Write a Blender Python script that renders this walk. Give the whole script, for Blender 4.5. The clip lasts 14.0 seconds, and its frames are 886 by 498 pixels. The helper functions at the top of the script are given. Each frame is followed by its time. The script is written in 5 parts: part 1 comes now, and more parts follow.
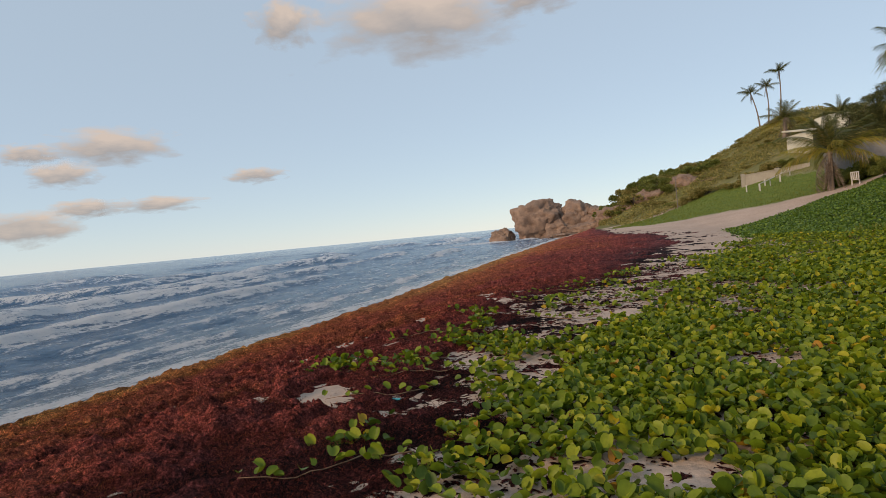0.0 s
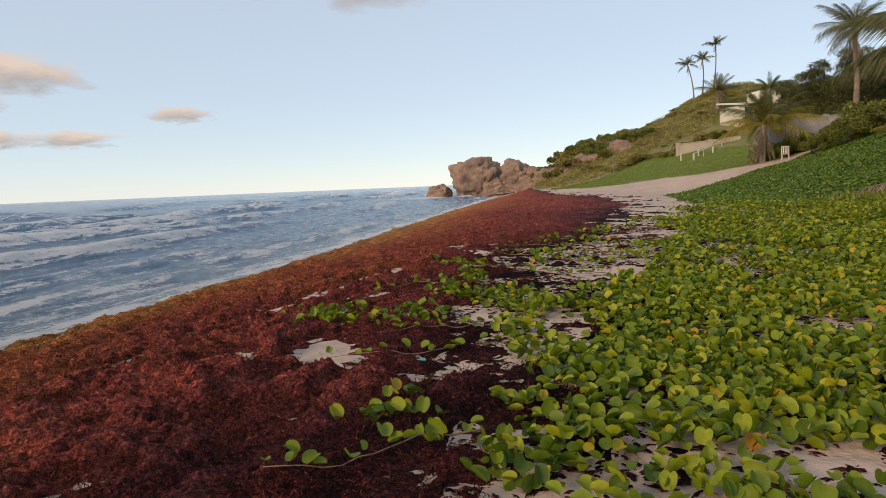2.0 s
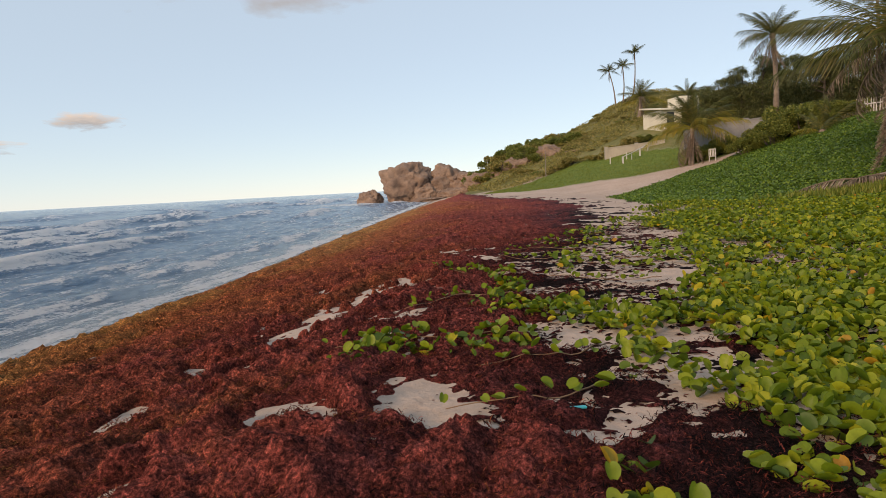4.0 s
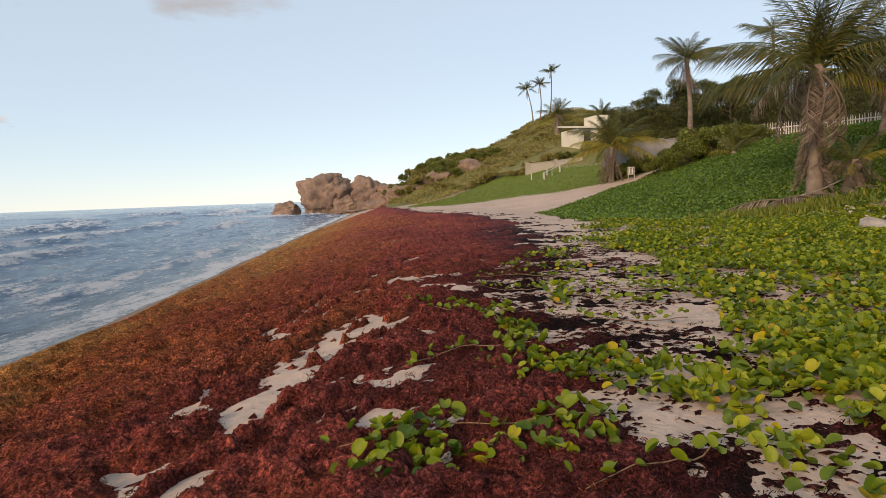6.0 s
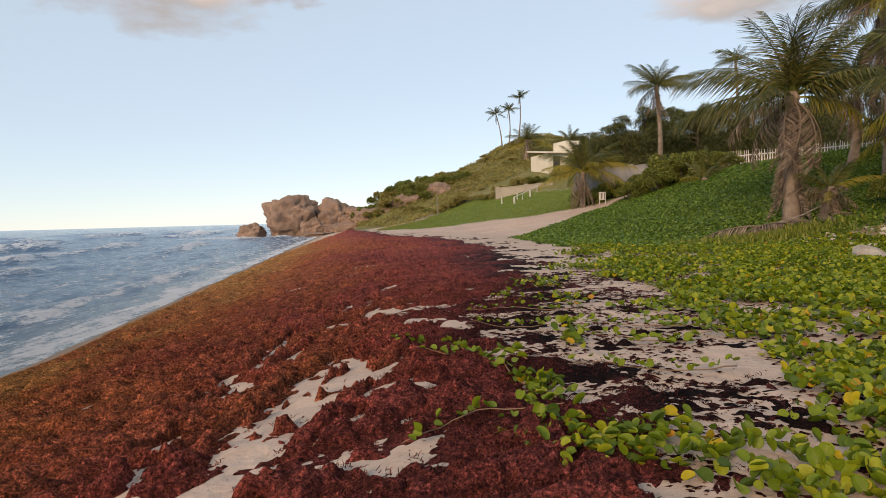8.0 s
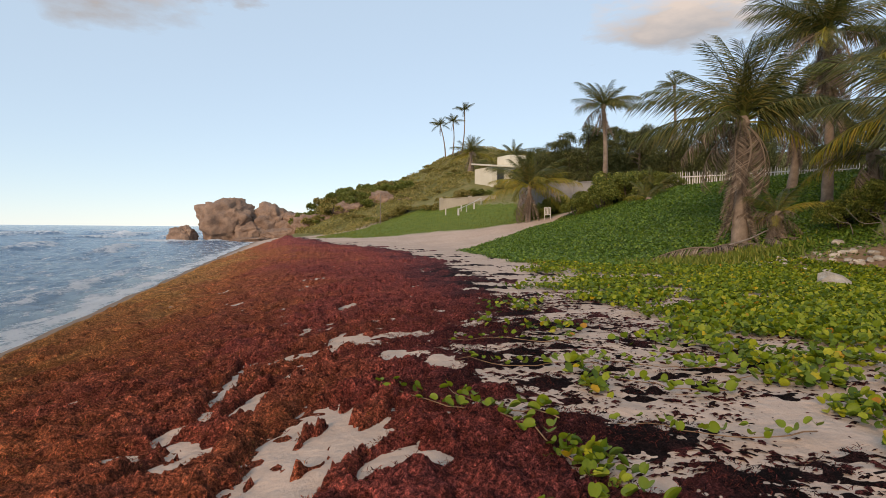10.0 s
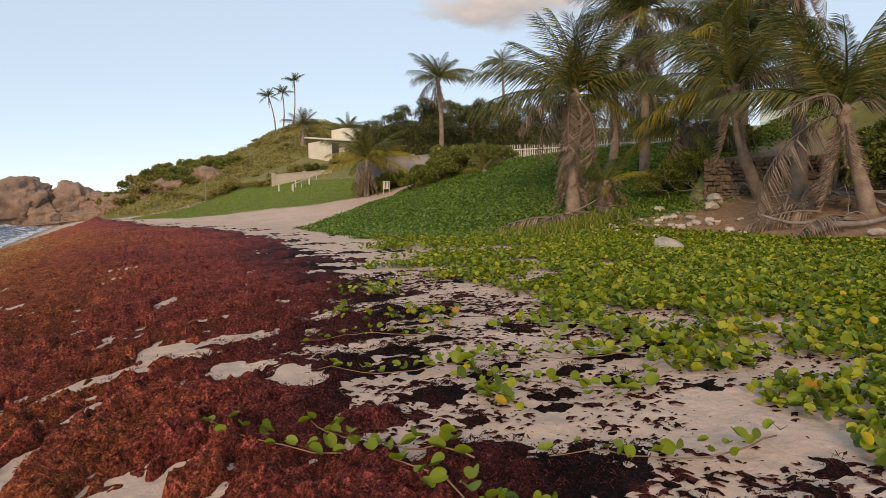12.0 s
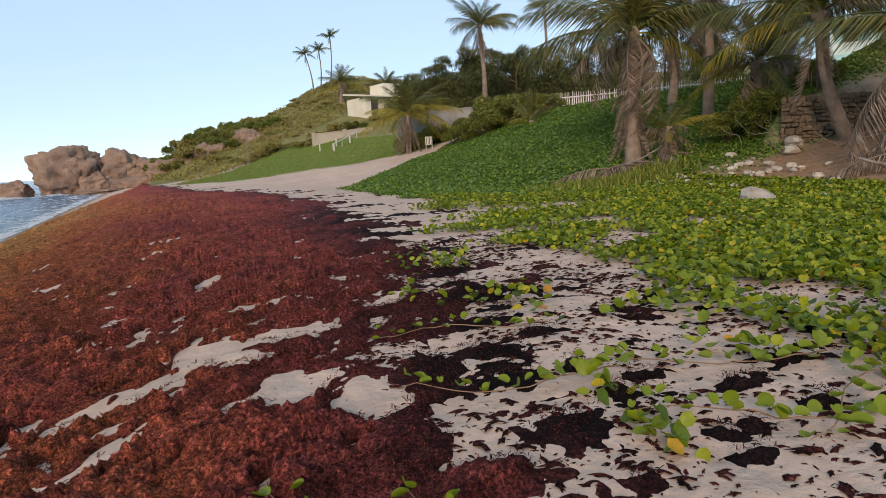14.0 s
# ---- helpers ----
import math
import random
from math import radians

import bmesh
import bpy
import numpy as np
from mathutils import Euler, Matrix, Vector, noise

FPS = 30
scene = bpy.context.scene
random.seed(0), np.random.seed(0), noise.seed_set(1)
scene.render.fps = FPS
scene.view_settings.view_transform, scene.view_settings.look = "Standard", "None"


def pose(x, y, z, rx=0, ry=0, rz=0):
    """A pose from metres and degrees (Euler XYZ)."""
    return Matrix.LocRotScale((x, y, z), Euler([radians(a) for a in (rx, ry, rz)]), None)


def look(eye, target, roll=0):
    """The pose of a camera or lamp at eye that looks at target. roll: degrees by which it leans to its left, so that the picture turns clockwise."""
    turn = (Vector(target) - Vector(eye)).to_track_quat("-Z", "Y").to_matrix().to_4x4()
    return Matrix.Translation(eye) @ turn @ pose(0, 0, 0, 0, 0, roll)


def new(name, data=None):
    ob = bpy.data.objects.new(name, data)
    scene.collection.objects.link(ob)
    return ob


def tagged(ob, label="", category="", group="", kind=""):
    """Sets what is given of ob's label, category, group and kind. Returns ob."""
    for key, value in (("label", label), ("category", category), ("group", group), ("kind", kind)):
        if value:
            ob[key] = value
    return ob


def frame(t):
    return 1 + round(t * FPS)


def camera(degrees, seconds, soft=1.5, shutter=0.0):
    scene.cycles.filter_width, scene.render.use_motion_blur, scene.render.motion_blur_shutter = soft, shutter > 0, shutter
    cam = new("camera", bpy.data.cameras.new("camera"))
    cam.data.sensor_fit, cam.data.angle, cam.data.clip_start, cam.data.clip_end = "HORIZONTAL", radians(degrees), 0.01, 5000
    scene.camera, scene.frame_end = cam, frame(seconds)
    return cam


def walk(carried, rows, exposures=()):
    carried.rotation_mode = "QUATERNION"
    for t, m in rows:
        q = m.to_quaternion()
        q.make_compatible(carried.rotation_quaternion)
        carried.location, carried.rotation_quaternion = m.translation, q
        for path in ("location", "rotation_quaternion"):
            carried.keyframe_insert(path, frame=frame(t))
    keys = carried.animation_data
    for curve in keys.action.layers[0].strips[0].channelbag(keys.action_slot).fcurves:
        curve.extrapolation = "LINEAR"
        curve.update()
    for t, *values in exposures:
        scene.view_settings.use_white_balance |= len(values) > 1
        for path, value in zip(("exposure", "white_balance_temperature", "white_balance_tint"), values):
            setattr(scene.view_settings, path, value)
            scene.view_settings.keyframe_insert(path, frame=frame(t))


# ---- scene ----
cam = camera(71.0, 14.0, soft=0.6)
PATH = [
    (0, (0.976, -0.182, 1.329), (0.319, 1.707, 1.282), -5.4),
    (0.5, (0.883, -0.144, 1.288), (0.274, 1.755, 1.129), -4.0),
    (1, (0.597, -0.051, 1.283), (0.043, 1.866, 1.147), -3.9),
    (1.5, (0.354, 0.135, 1.218), (0.119, 2.109, 0.993), 0.3),
    (2, (-0.019, 0.444, 1.197), (-0.47, 2.381, 0.993), -2.4),
    (2.5, (-0.404, 0.804, 1.201), (-0.843, 2.752, 1.094), -4.8),
    (2.7, (-0.571, 0.863, 1.163), (-0.958, 2.821, 1.04), -2.0),
    (4.8, (-1.751, 1.915, 1.129), (-1.854, 3.894, 0.866), -2.7),
    (5, (-1.826, 2.056, 1.154), (-1.906, 4.034, 0.87), -1.8),
    (5.5, (-1.985, 2.29, 1.19), (-2.151, 4.256, 0.864), -3.8),
    (6, (-2.194, 2.619, 1.249), (-2.137, 4.612, 1.08), -2.1),
    (6.5, (-2.268, 2.792, 1.244), (-1.955, 4.763, 1.112), 1.0),
    (7, (-2.25, 3.139, 1.193), (-1.892, 5.104, 1.089), -2.9),
    (7.5, (-2.31, 3.429, 1.21), (-2.106, 5.407, 1.001), -1.7),
    (7.7, (-2.358, 3.515, 1.227), (-2.2, 5.506, 1.115), -1.7),
    (9.8, (-2.768, 4.8, 1.288), (-2.433, 6.771, 1.223), 1.2),
    (10, (-2.819, 4.843, 1.308), (-2.454, 6.808, 1.241), 0.5),
    (10.5, (-2.809, 5.13, 1.297), (-2.475, 7.094, 1.124), 1.1),
    (11, (-2.636, 5.501, 1.324), (-2.195, 7.45, 1.401), -3.1),
    (11.5, (-2.631, 5.787, 1.279), (-2.077, 7.7, 1.094), -2.5),
    (12, (-2.676, 6.12, 1.277), (-1.818, 7.921, 1.129), -0.9),
    (12.5, (-2.584, 6.42, 1.293), (-1.621, 8.163, 1.109), -3.1),
    (13, (-2.534, 6.679, 1.31), (-1.661, 8.462, 1.073), -0.7),
    (13.5, (-2.512, 7.069, 1.293), (-1.787, 8.921, 1.085), -3.1),
    (14, (-2.539, 7.384, 1.316), (-1.814, 9.225, 1.029), -3.0),
]
walk(cam, [(t, look(eye, target, roll)) for t, eye, target, roll in PATH], [(0, 0.08, 7700, 14), (0.5, 0.06, 7900, 15), (1, 0.12, 8000, 16), (1.5, 0.26, 8600, 17), (2, 0.3, 8000, 16), (2.5, 0.3, 8000, 15), (2.7, 0.28, 7900, 15), (5, 0.36, 8100, 16), (7.6, 0.4, 8100, 16), (10, 0.34, 7600, 14), (10.5, 0.46, 8000, 16), (11, 0.22, 7400, 14), (12, 0.4, 8000, 16), (13, 0.58, 8000, 15), (14, 0.44, 6950, 12)])

# ---- light ----
SUN_AZ, SUN_EL = radians(215), radians(22)      # from behind, out over the sea
world = bpy.data.worlds.new("sky")
scene.world = world
world.use_nodes = True
wn = world.node_tree
sky = wn.nodes.new("ShaderNodeTexSky")
sky.sky_type, sky.sun_disc = "NISHITA", False
sky.sun_elevation, sky.sun_rotation = SUN_EL, SUN_AZ
sky.air_density, sky.dust_density, sky.ozone_density = 0.8, 0.0, 2.0
wn.links.new(sky.outputs[0], wn.nodes["Background"].inputs[0])
haze = wn.nodes.new("ShaderNodeBackground")      # thin even evening haze
haze.inputs[0].default_value, haze.inputs[1].default_value = (0.31, 0.43, 0.57, 1), 1.0
both = wn.nodes.new("ShaderNodeAddShader")
wn.links.new(wn.nodes["Background"].outputs[0], both.inputs[0])
wn.links.new(haze.outputs[0], both.inputs[1])
wn.links.new(both.outputs[0], wn.nodes["World Output"].inputs[0])
wn.nodes["Background"].inputs[1].default_value = 0.043
sun = new("sun", bpy.data.lights.new("sun", "SUN"))
sun.data.energy, sun.data.angle, sun.data.color = 2.2, radians(16), (1.0, 0.78, 0.58)
toward = Vector((math.sin(SUN_AZ) * math.cos(SUN_EL), math.cos(SUN_AZ) * math.cos(SUN_EL), math.sin(SUN_EL)))
sun.matrix_world = look(toward * 50, (0, 0, 0))


# ---- materials ----
def nodes_of(m):
    m.use_nodes = True
    return m.node_tree, m.node_tree.nodes["Principled BSDF"]


def node(tree, kind, **values):
    n = tree.nodes.new(kind)
    for k, v in values.items():
        n.inputs[k].default_value = v
    return n


def ramp(tree, fac, stops):
    r = tree.nodes.new("ShaderNodeValToRGB")
    els = r.color_ramp.elements
    while len(els) < len(stops):
        els.new(0.5)
    for e, (at, c) in zip(els, stops):
        e.position, e.color = at, (*c, 1)
    tree.links.new(fac, r.inputs[0])
    return r.outputs[0]


def noise_of(tree, vec, scale, detail=4, rough=0.6):
    n = node(tree, "ShaderNodeTexNoise", Scale=scale, Detail=detail, Roughness=rough)
    tree.links.new(vec, n.inputs["Vector"])
    return n.outputs["Fac"]


def blend(tree, fac, a, b, mode="MIX"):
    n = tree.nodes.new("ShaderNodeMix")
    n.data_type, n.blend_type = "RGBA", mode
    for slot, v in ((0, fac), (6, a), (7, b)):
        if isinstance(v, (int, float)):
            n.inputs[slot].default_value = v
        elif isinstance(v, tuple):
            n.inputs[slot].default_value = (*v, 1)
        else:
            tree.links.new(v, n.inputs[slot])
    return n.outputs[2]


def surface(name, c1, c2, scale=2.0, fine=30.0, rough=0.8, bump=0.3, depth=0.02, random_tint=0.0, metal=0.0):
    """Two-scale procedural surface: broad stains between two colours, fine grain and relief."""
    m = bpy.data.materials.new(name)
    t, b = nodes_of(m)
    co = t.nodes.new("ShaderNodeTexCoord").outputs["Object"]
    broad, grain = noise_of(t, co, scale, 5), noise_of(t, co, fine, 6, 0.7)
    col = ramp(t, broad, [(0.3, c1), (0.7, c2)])
    col = blend(t, 0.55, col, ramp(t, grain, [(0.25, (0.35, 0.35, 0.35)), (0.75, (1, 1, 1))]), "MULTIPLY")
    if random_tint:
        info = t.nodes.new("ShaderNodeObjectInfo").outputs["Random"]
        col = blend(t, random_tint, col, ramp(t, info, [(0, (0.45, 0.42, 0.4)), (1, (1.25, 1.2, 1.1))]), "MULTIPLY")
    t.links.new(col, b.inputs["Base Color"])
    b.inputs["Roughness"].default_value, b.inputs["Metallic"].default_value = rough, metal
    bm_node = node(t, "ShaderNodeBump", Strength=bump, Distance=depth)
    t.links.new(grain, bm_node.inputs["Height"])
    t.links.new(bm_node.outputs[0], b.inputs["Normal"])
    return m


def foliage(name, stops, rough=0.5, see=0.25, fine=25.0, spec=0.3):
    """Leaves that vary one by one along the colour stops, and let some light through."""
    m = bpy.data.materials.new(name)
    t, b = nodes_of(m)
    rnd = t.nodes.new("ShaderNodeNewGeometry").outputs["Random Per Island"]
    co = t.nodes.new("ShaderNodeTexCoord").outputs["Object"]
    grain = noise_of(t, co, fine, 4)
    col = ramp(t, rnd, stops)
    col = blend(t, 0.5, col, ramp(t, grain, [(0.3, (0.55, 0.55, 0.5)), (0.7, (1.1, 1.1, 1.1))]), "MULTIPLY")
    t.links.new(col, b.inputs["Base Color"])
    b.inputs["Roughness"].default_value = rough
    b.inputs["Specular IOR Level"].default_value = spec
    tr = t.nodes.new("ShaderNodeBsdfTranslucent")
    t.links.new(col, tr.inputs[0])
    mix = node(t, "ShaderNodeMixShader", Fac=see)
    t.links.new(b.outputs[0], mix.inputs[1])
    t.links.new(tr.outputs[0], mix.inputs[2])
    t.links.new(mix.outputs[0], t.nodes["Material Output"].inputs[0])
    return m


def attribute(tree, name):
    a = tree.nodes.new("ShaderNodeAttribute")
    a.attribute_name = name
    return a.outputs["Fac"]


def ground_material():
    m = bpy.data.materials.new("beach_ground")
    t, b = nodes_of(m)
    co = t.nodes.new("ShaderNodeTexCoord").outputs["Object"]
    broad, mid, grain = noise_of(t, co, 0.35, 5), noise_of(t, co, 6.0, 6, 0.7), noise_of(t, co, 160.0, 3, 0.8)
    sand = ramp(t, broad, [(0.3, (0.49, 0.36, 0.28)), (0.7, (0.61, 0.46, 0.37))])
    sand = blend(t, 0.5, sand, ramp(t, mid, [(0.3, (0.62, 0.6, 0.58)), (0.6, (1, 1, 1))]), "MULTIPLY")
    sand = blend(t, 0.5, sand, ramp(t, grain, [(0.3, (0.55, 0.5, 0.48)), (0.6, (1, 1, 1))]), "MULTIPLY")
    grass = ramp(t, noise_of(t, co, 1.3, 6, 0.75), [(0.3, (0.07, 0.105, 0.016)), (0.55, (0.13, 0.18, 0.026)), (0.75, (0.23, 0.23, 0.045))])
    soil = ramp(t, mid, [(0.3, (0.16, 0.09, 0.05)), (0.7, (0.32, 0.2, 0.12))])
    scrub = ramp(t, noise_of(t, co, 0.5, 8, 0.8), [(0.3, (0.09, 0.1, 0.028)), (0.5, (0.16, 0.15, 0.05)), (0.7, (0.27, 0.2, 0.09))])
    wet = (0.2, 0.14, 0.1)
    col = sand
    for key, other in (("dirt", soil), ("scrub", scrub), ("grass", grass), ("wet", wet)):
        col = blend(t, attribute(t, key), col, other)
    t.links.new(col, b.inputs["Base Color"])
    b.inputs["Roughness"].default_value = 0.9
    b.inputs["Specular IOR Level"].default_value = 0.2
    b0 = node(t, "ShaderNodeBump", Strength=0.7, Distance=0.09)
    t.links.new(noise_of(t, co, 3.2, 3, 0.5), b0.inputs["Height"])
    b1 = node(t, "ShaderNodeBump", Strength=0.7, Distance=0.04)
    t.links.new(mid, b1.inputs["Height"])
    t.links.new(b0.outputs[0], b1.inputs["Normal"])
    b2 = node(t, "ShaderNodeBump", Strength=0.35, Distance=0.004)
    t.links.new(grain, b2.inputs["Height"])
    t.links.new(b1.outputs[0], b2.inputs["Normal"])
    t.links.new(b2.outputs[0], b.inputs["Normal"])
    return m


def seaweed_material():
    m = bpy.data.materials.new("sargassum")
    t, b = nodes_of(m)
    co = t.nodes.new("ShaderNodeTexCoord").outputs["Object"]
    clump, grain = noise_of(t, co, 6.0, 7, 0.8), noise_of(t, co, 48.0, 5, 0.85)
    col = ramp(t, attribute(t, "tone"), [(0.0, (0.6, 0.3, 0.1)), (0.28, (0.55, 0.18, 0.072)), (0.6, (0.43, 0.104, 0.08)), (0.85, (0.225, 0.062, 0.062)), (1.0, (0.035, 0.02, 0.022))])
    # low spots multiplied near black: shade between clumps and strands, put into the colour
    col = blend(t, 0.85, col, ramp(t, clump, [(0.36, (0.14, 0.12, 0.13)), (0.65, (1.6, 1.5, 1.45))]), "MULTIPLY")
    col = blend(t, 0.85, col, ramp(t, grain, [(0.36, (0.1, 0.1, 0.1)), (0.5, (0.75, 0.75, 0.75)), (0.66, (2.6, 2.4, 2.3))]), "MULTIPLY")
    t.links.new(col, b.inputs["Base Color"])
    b.inputs["Roughness"].default_value = 0.9
    b.inputs["Specular IOR Level"].default_value = 0.1
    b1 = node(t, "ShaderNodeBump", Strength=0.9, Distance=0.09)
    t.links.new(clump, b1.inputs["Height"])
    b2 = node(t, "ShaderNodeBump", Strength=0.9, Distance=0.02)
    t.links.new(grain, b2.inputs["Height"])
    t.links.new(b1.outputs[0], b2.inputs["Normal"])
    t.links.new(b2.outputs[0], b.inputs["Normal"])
    return m


def sea_material():
    m = bpy.data.materials.new("sea_water")
    t, b = nodes_of(m)
    co = t.nodes.new("ShaderNodeTexCoord").outputs["Object"]
    mp = node(t, "ShaderNodeMapping", Scale=(1.0, 0.3, 1.0))
    t.links.new(co, mp.inputs["Vector"])
    long = mp.outputs[0]
    lace, broken, ripple = noise_of(t, long, 2.0, 9, 0.7), noise_of(t, co, 7.0, 9, 0.8), noise_of(t, long, 2.6, 10, 0.72)
    mul = t.nodes.new("ShaderNodeMath")
    mul.operation = "MULTIPLY_ADD"
    t.links.new(lace, mul.inputs[0])
    mul.inputs[1].default_value = 1.1
    half = t.nodes.new("ShaderNodeMath")
    half.operation = "MULTIPLY"
    half.inputs[1].default_value = 0.7
    t.links.new(broken, half.inputs[0])
    t.links.new(half.outputs[0], mul.inputs[2])
    add = t.nodes.new("ShaderNodeMath")
    add.operation = "MULTIPLY_ADD"
    t.links.new(attribute(t, "foam"), add.inputs[0])
    add.inputs[1].default_value = 0.32
    t.links.new(mul.outputs[0], add.inputs[2])
    scaled = t.nodes.new("ShaderNodeMath")
    scaled.operation = "DIVIDE"
    scaled.inputs[1].default_value = 1.5
    t.links.new(add.outputs[0], scaled.inputs[0])
    foam = ramp(t, scaled.outputs[0], [(1.03 / 1.5, (0, 0, 0)), (1.14 / 1.5, (1, 1, 1))])
    col = blend(t, foam, ramp(t, attribute(t, "shallow"), [(0, (0.075, 0.18, 0.31)), (1, (0.2, 0.26, 0.31))]), (0.78, 0.8, 0.82))
    t.links.new(col, b.inputs["Base Color"])
    t.links.new(ramp(t, foam, [(0, (0.12,) * 3), (1, (0.9,) * 3)]), b.inputs["Roughness"])
    b.inputs["IOR"].default_value = 1.33
    b.inputs["Specular IOR Level"].default_value = 0.42
    b1 = node(t, "ShaderNodeBump", Strength=1.0, Distance=0.6)
    t.links.new(ripple, b1.inputs["Height"])
    t.links.new(b1.outputs[0], b.inputs["Normal"])
    return m


def cloud_material():
    """Thin sunset cloud: soft-edged, part see-through, sunlight painted as a glow, warmer upwards."""
    m = bpy.data.materials.new("cloud_vapour")
    m.use_nodes = True
    t = m.node_tree
    t.nodes.remove(t.nodes["Principled BSDF"])
    tc = t.nodes.new("ShaderNodeTexCoord")
    co, info = tc.outputs["Object"], t.nodes.new("ShaderNodeObjectInfo").outputs["Random"]
    shift = t.nodes.new("ShaderNodeVectorMath")
    shift.operation = "MULTIPLY_ADD"
    shift.inputs[1].default_value = (1, 1, 1)
    comb = t.nodes.new("ShaderNodeCombineXYZ")
    sc = t.nodes.new("ShaderNodeMath")
    sc.operation = "MULTIPLY"
    sc.inputs[1].default_value = 37.0
    t.links.new(info, sc.inputs[0])
    t.links.new(sc.outputs[0], comb.inputs[0])
    t.links.new(co, shift.inputs[0])
    t.links.new(comb.outputs[0], shift.inputs[2])
    puff = noise_of(t, shift.outputs[0], 2.2, 7, 0.55)
    grad = t.nodes.new("ShaderNodeTexGradient")
    grad.gradient_type = "SPHERICAL"
    t.links.new(co, grad.inputs[0])
    add = t.nodes.new("ShaderNodeMath")
    add.operation = "MULTIPLY_ADD"
    t.links.new(grad.outputs["Fac"], add.inputs[0])
    add.inputs[1].default_value = 0.75
    t.links.new(puff, add.inputs[2])
    alpha = ramp(t, add.outputs[0], [(0.66, (0, 0, 0)), (1.0, (0.85, 0.85, 0.85))])
    sep = t.nodes.new("ShaderNodeSeparateXYZ")
    t.links.new(co, sep.inputs[0])
    tint = t.nodes.new("ShaderNodeMath")
    tint.operation = "MULTIPLY_ADD"
    t.links.new(sep.outputs["Y"], tint.inputs[0])
    tint.inputs[1].default_value = 0.7
    t.links.new(puff, tint.inputs[2])
    em = t.nodes.new("ShaderNodeEmission")
    t.links.new(ramp(t, tint.outputs[0], [(0.25, (0.45, 0.45, 0.48)), (0.8, (0.82, 0.72, 0.66))]), em.inputs[0])
    em.inputs[1].default_value = 0.72
    mix = t.nodes.new("ShaderNodeMixShader")
    t.links.new(alpha, mix.inputs[0])
    t.links.new(t.nodes.new("ShaderNodeBsdfTransparent").outputs[0], mix.inputs[1])
    t.links.new(em.outputs[0], mix.inputs[2])
    t.links.new(mix.outputs[0], t.nodes["Material Output"].inputs[0])
    return m


GROUND, WEED, SEA, CLOUD = ground_material(), seaweed_material(), sea_material(), cloud_material()
VINE = foliage("vine_leaf", [(0.0, (0.055, 0.1, 0.01)), (0.4, (0.138, 0.2, 0.012)), (0.75, (0.23, 0.28, 0.017)), (0.95, (0.36, 0.37, 0.028)), (0.985, (0.5, 0.36, 0.02)), (1.0, (0.45, 0.2, 0.03))], 0.5, 0.3, 40, 0.3)
SLOPE = foliage("slope_leaf", [(0.0, (0.06, 0.12, 0.018)), (0.6, (0.12, 0.21, 0.03)), (1.0, (0.2, 0.28, 0.035))], 0.5, 0.25)
GRASS = foliage("grass_blade", [(0.0, (0.1, 0.14, 0.018)), (0.6, (0.17, 0.21, 0.03)), (1.0, (0.3, 0.28, 0.06))], 0.6, 0.3)
BUSH = foliage("bush_leaf", [(0.0, (0.08, 0.11, 0.022)), (0.6, (0.21, 0.24, 0.05)), (1.0, (0.36, 0.34, 0.08))], 0.55, 0.4)
OLIVE = foliage("dry_bush_leaf", [(0.0, (0.16, 0.15, 0.04)), (0.5, (0.34, 0.3, 0.085)), (1.0, (0.5, 0.38, 0.14))], 0.6, 0.4)
NEEDLE = foliage("casuarina_needle", [(0.0, (0.05, 0.065, 0.026)), (0.6, (0.13, 0.145, 0.05)), (1.0, (0.26, 0.25, 0.09))], 0.6, 0.3)
PALM = foliage("palm_leaflet", [(0.0, (0.045, 0.055, 0.016)), (0.6, (0.1, 0.115, 0.028)), (1.0, (0.24, 0.19, 0.055))], 0.45, 0.25)
PALM_YELLOW = foliage("palm_leaflet_yellow", [(0.0, (0.14, 0.15, 0.02)), (0.6, (0.3, 0.26, 0.03)), (1.0, (0.42, 0.27, 0.04))], 0.5, 0.3)
PALM_DEAD = foliage("palm_leaflet_dead", [(0.0, (0.08, 0.055, 0.04)), (0.6, (0.2, 0.148, 0.11)), (1.0, (0.37, 0.285, 0.22))], 0.8, 0.15)
TRUNK = surface("palm_trunk", (0.16, 0.115, 0.085), (0.34, 0.26, 0.2), 3.0, 40, 0.9, 0.6, 0.03)
BARK = surface("bark", (0.06, 0.045, 0.035), (0.13, 0.1, 0.075), 3.0, 30, 0.9, 0.6, 0.03)
ROCK = surface("coral_rock", (0.26, 0.17, 0.125), (0.5, 0.335, 0.24), 0.5, 3.0, 0.9, 1.0, 0.4)
STONE = surface("pale_stone", (0.42, 0.36, 0.29), (0.66, 0.6, 0.52), 2.0, 25, 0.9, 0.6, 0.03, 0.5)
MASON = surface("masonry_stone", (0.15, 0.1, 0.065), (0.33, 0.23, 0.145), 2.0, 25, 0.9, 0.6, 0.03, 0.6)
CONCRETE = surface("grey_concrete", (0.2, 0.195, 0.195), (0.36, 0.345, 0.335), 0.7, 12, 0.9, 0.3, 0.02)
CREAM = surface("cream_wall_paint", (0.34, 0.3, 0.24), (0.5, 0.44, 0.36), 0.6, 10, 0.8, 0.1)
CREAM2 = surface("cream_house_paint", (0.68, 0.62, 0.48), (0.8, 0.75, 0.62), 0.6, 10, 0.8, 0.1)
WHITE = surface("weathered_white_paint", (0.6, 0.57, 0.54), (0.8, 0.77, 0.73), 1.5, 14, 0.7, 0.2, 0.01, 0.3)
TURQ = surface("turquoise_paint", (0.3, 0.58, 0.58), (0.42, 0.7, 0.7), 0.8, 12, 0.7, 0.1)
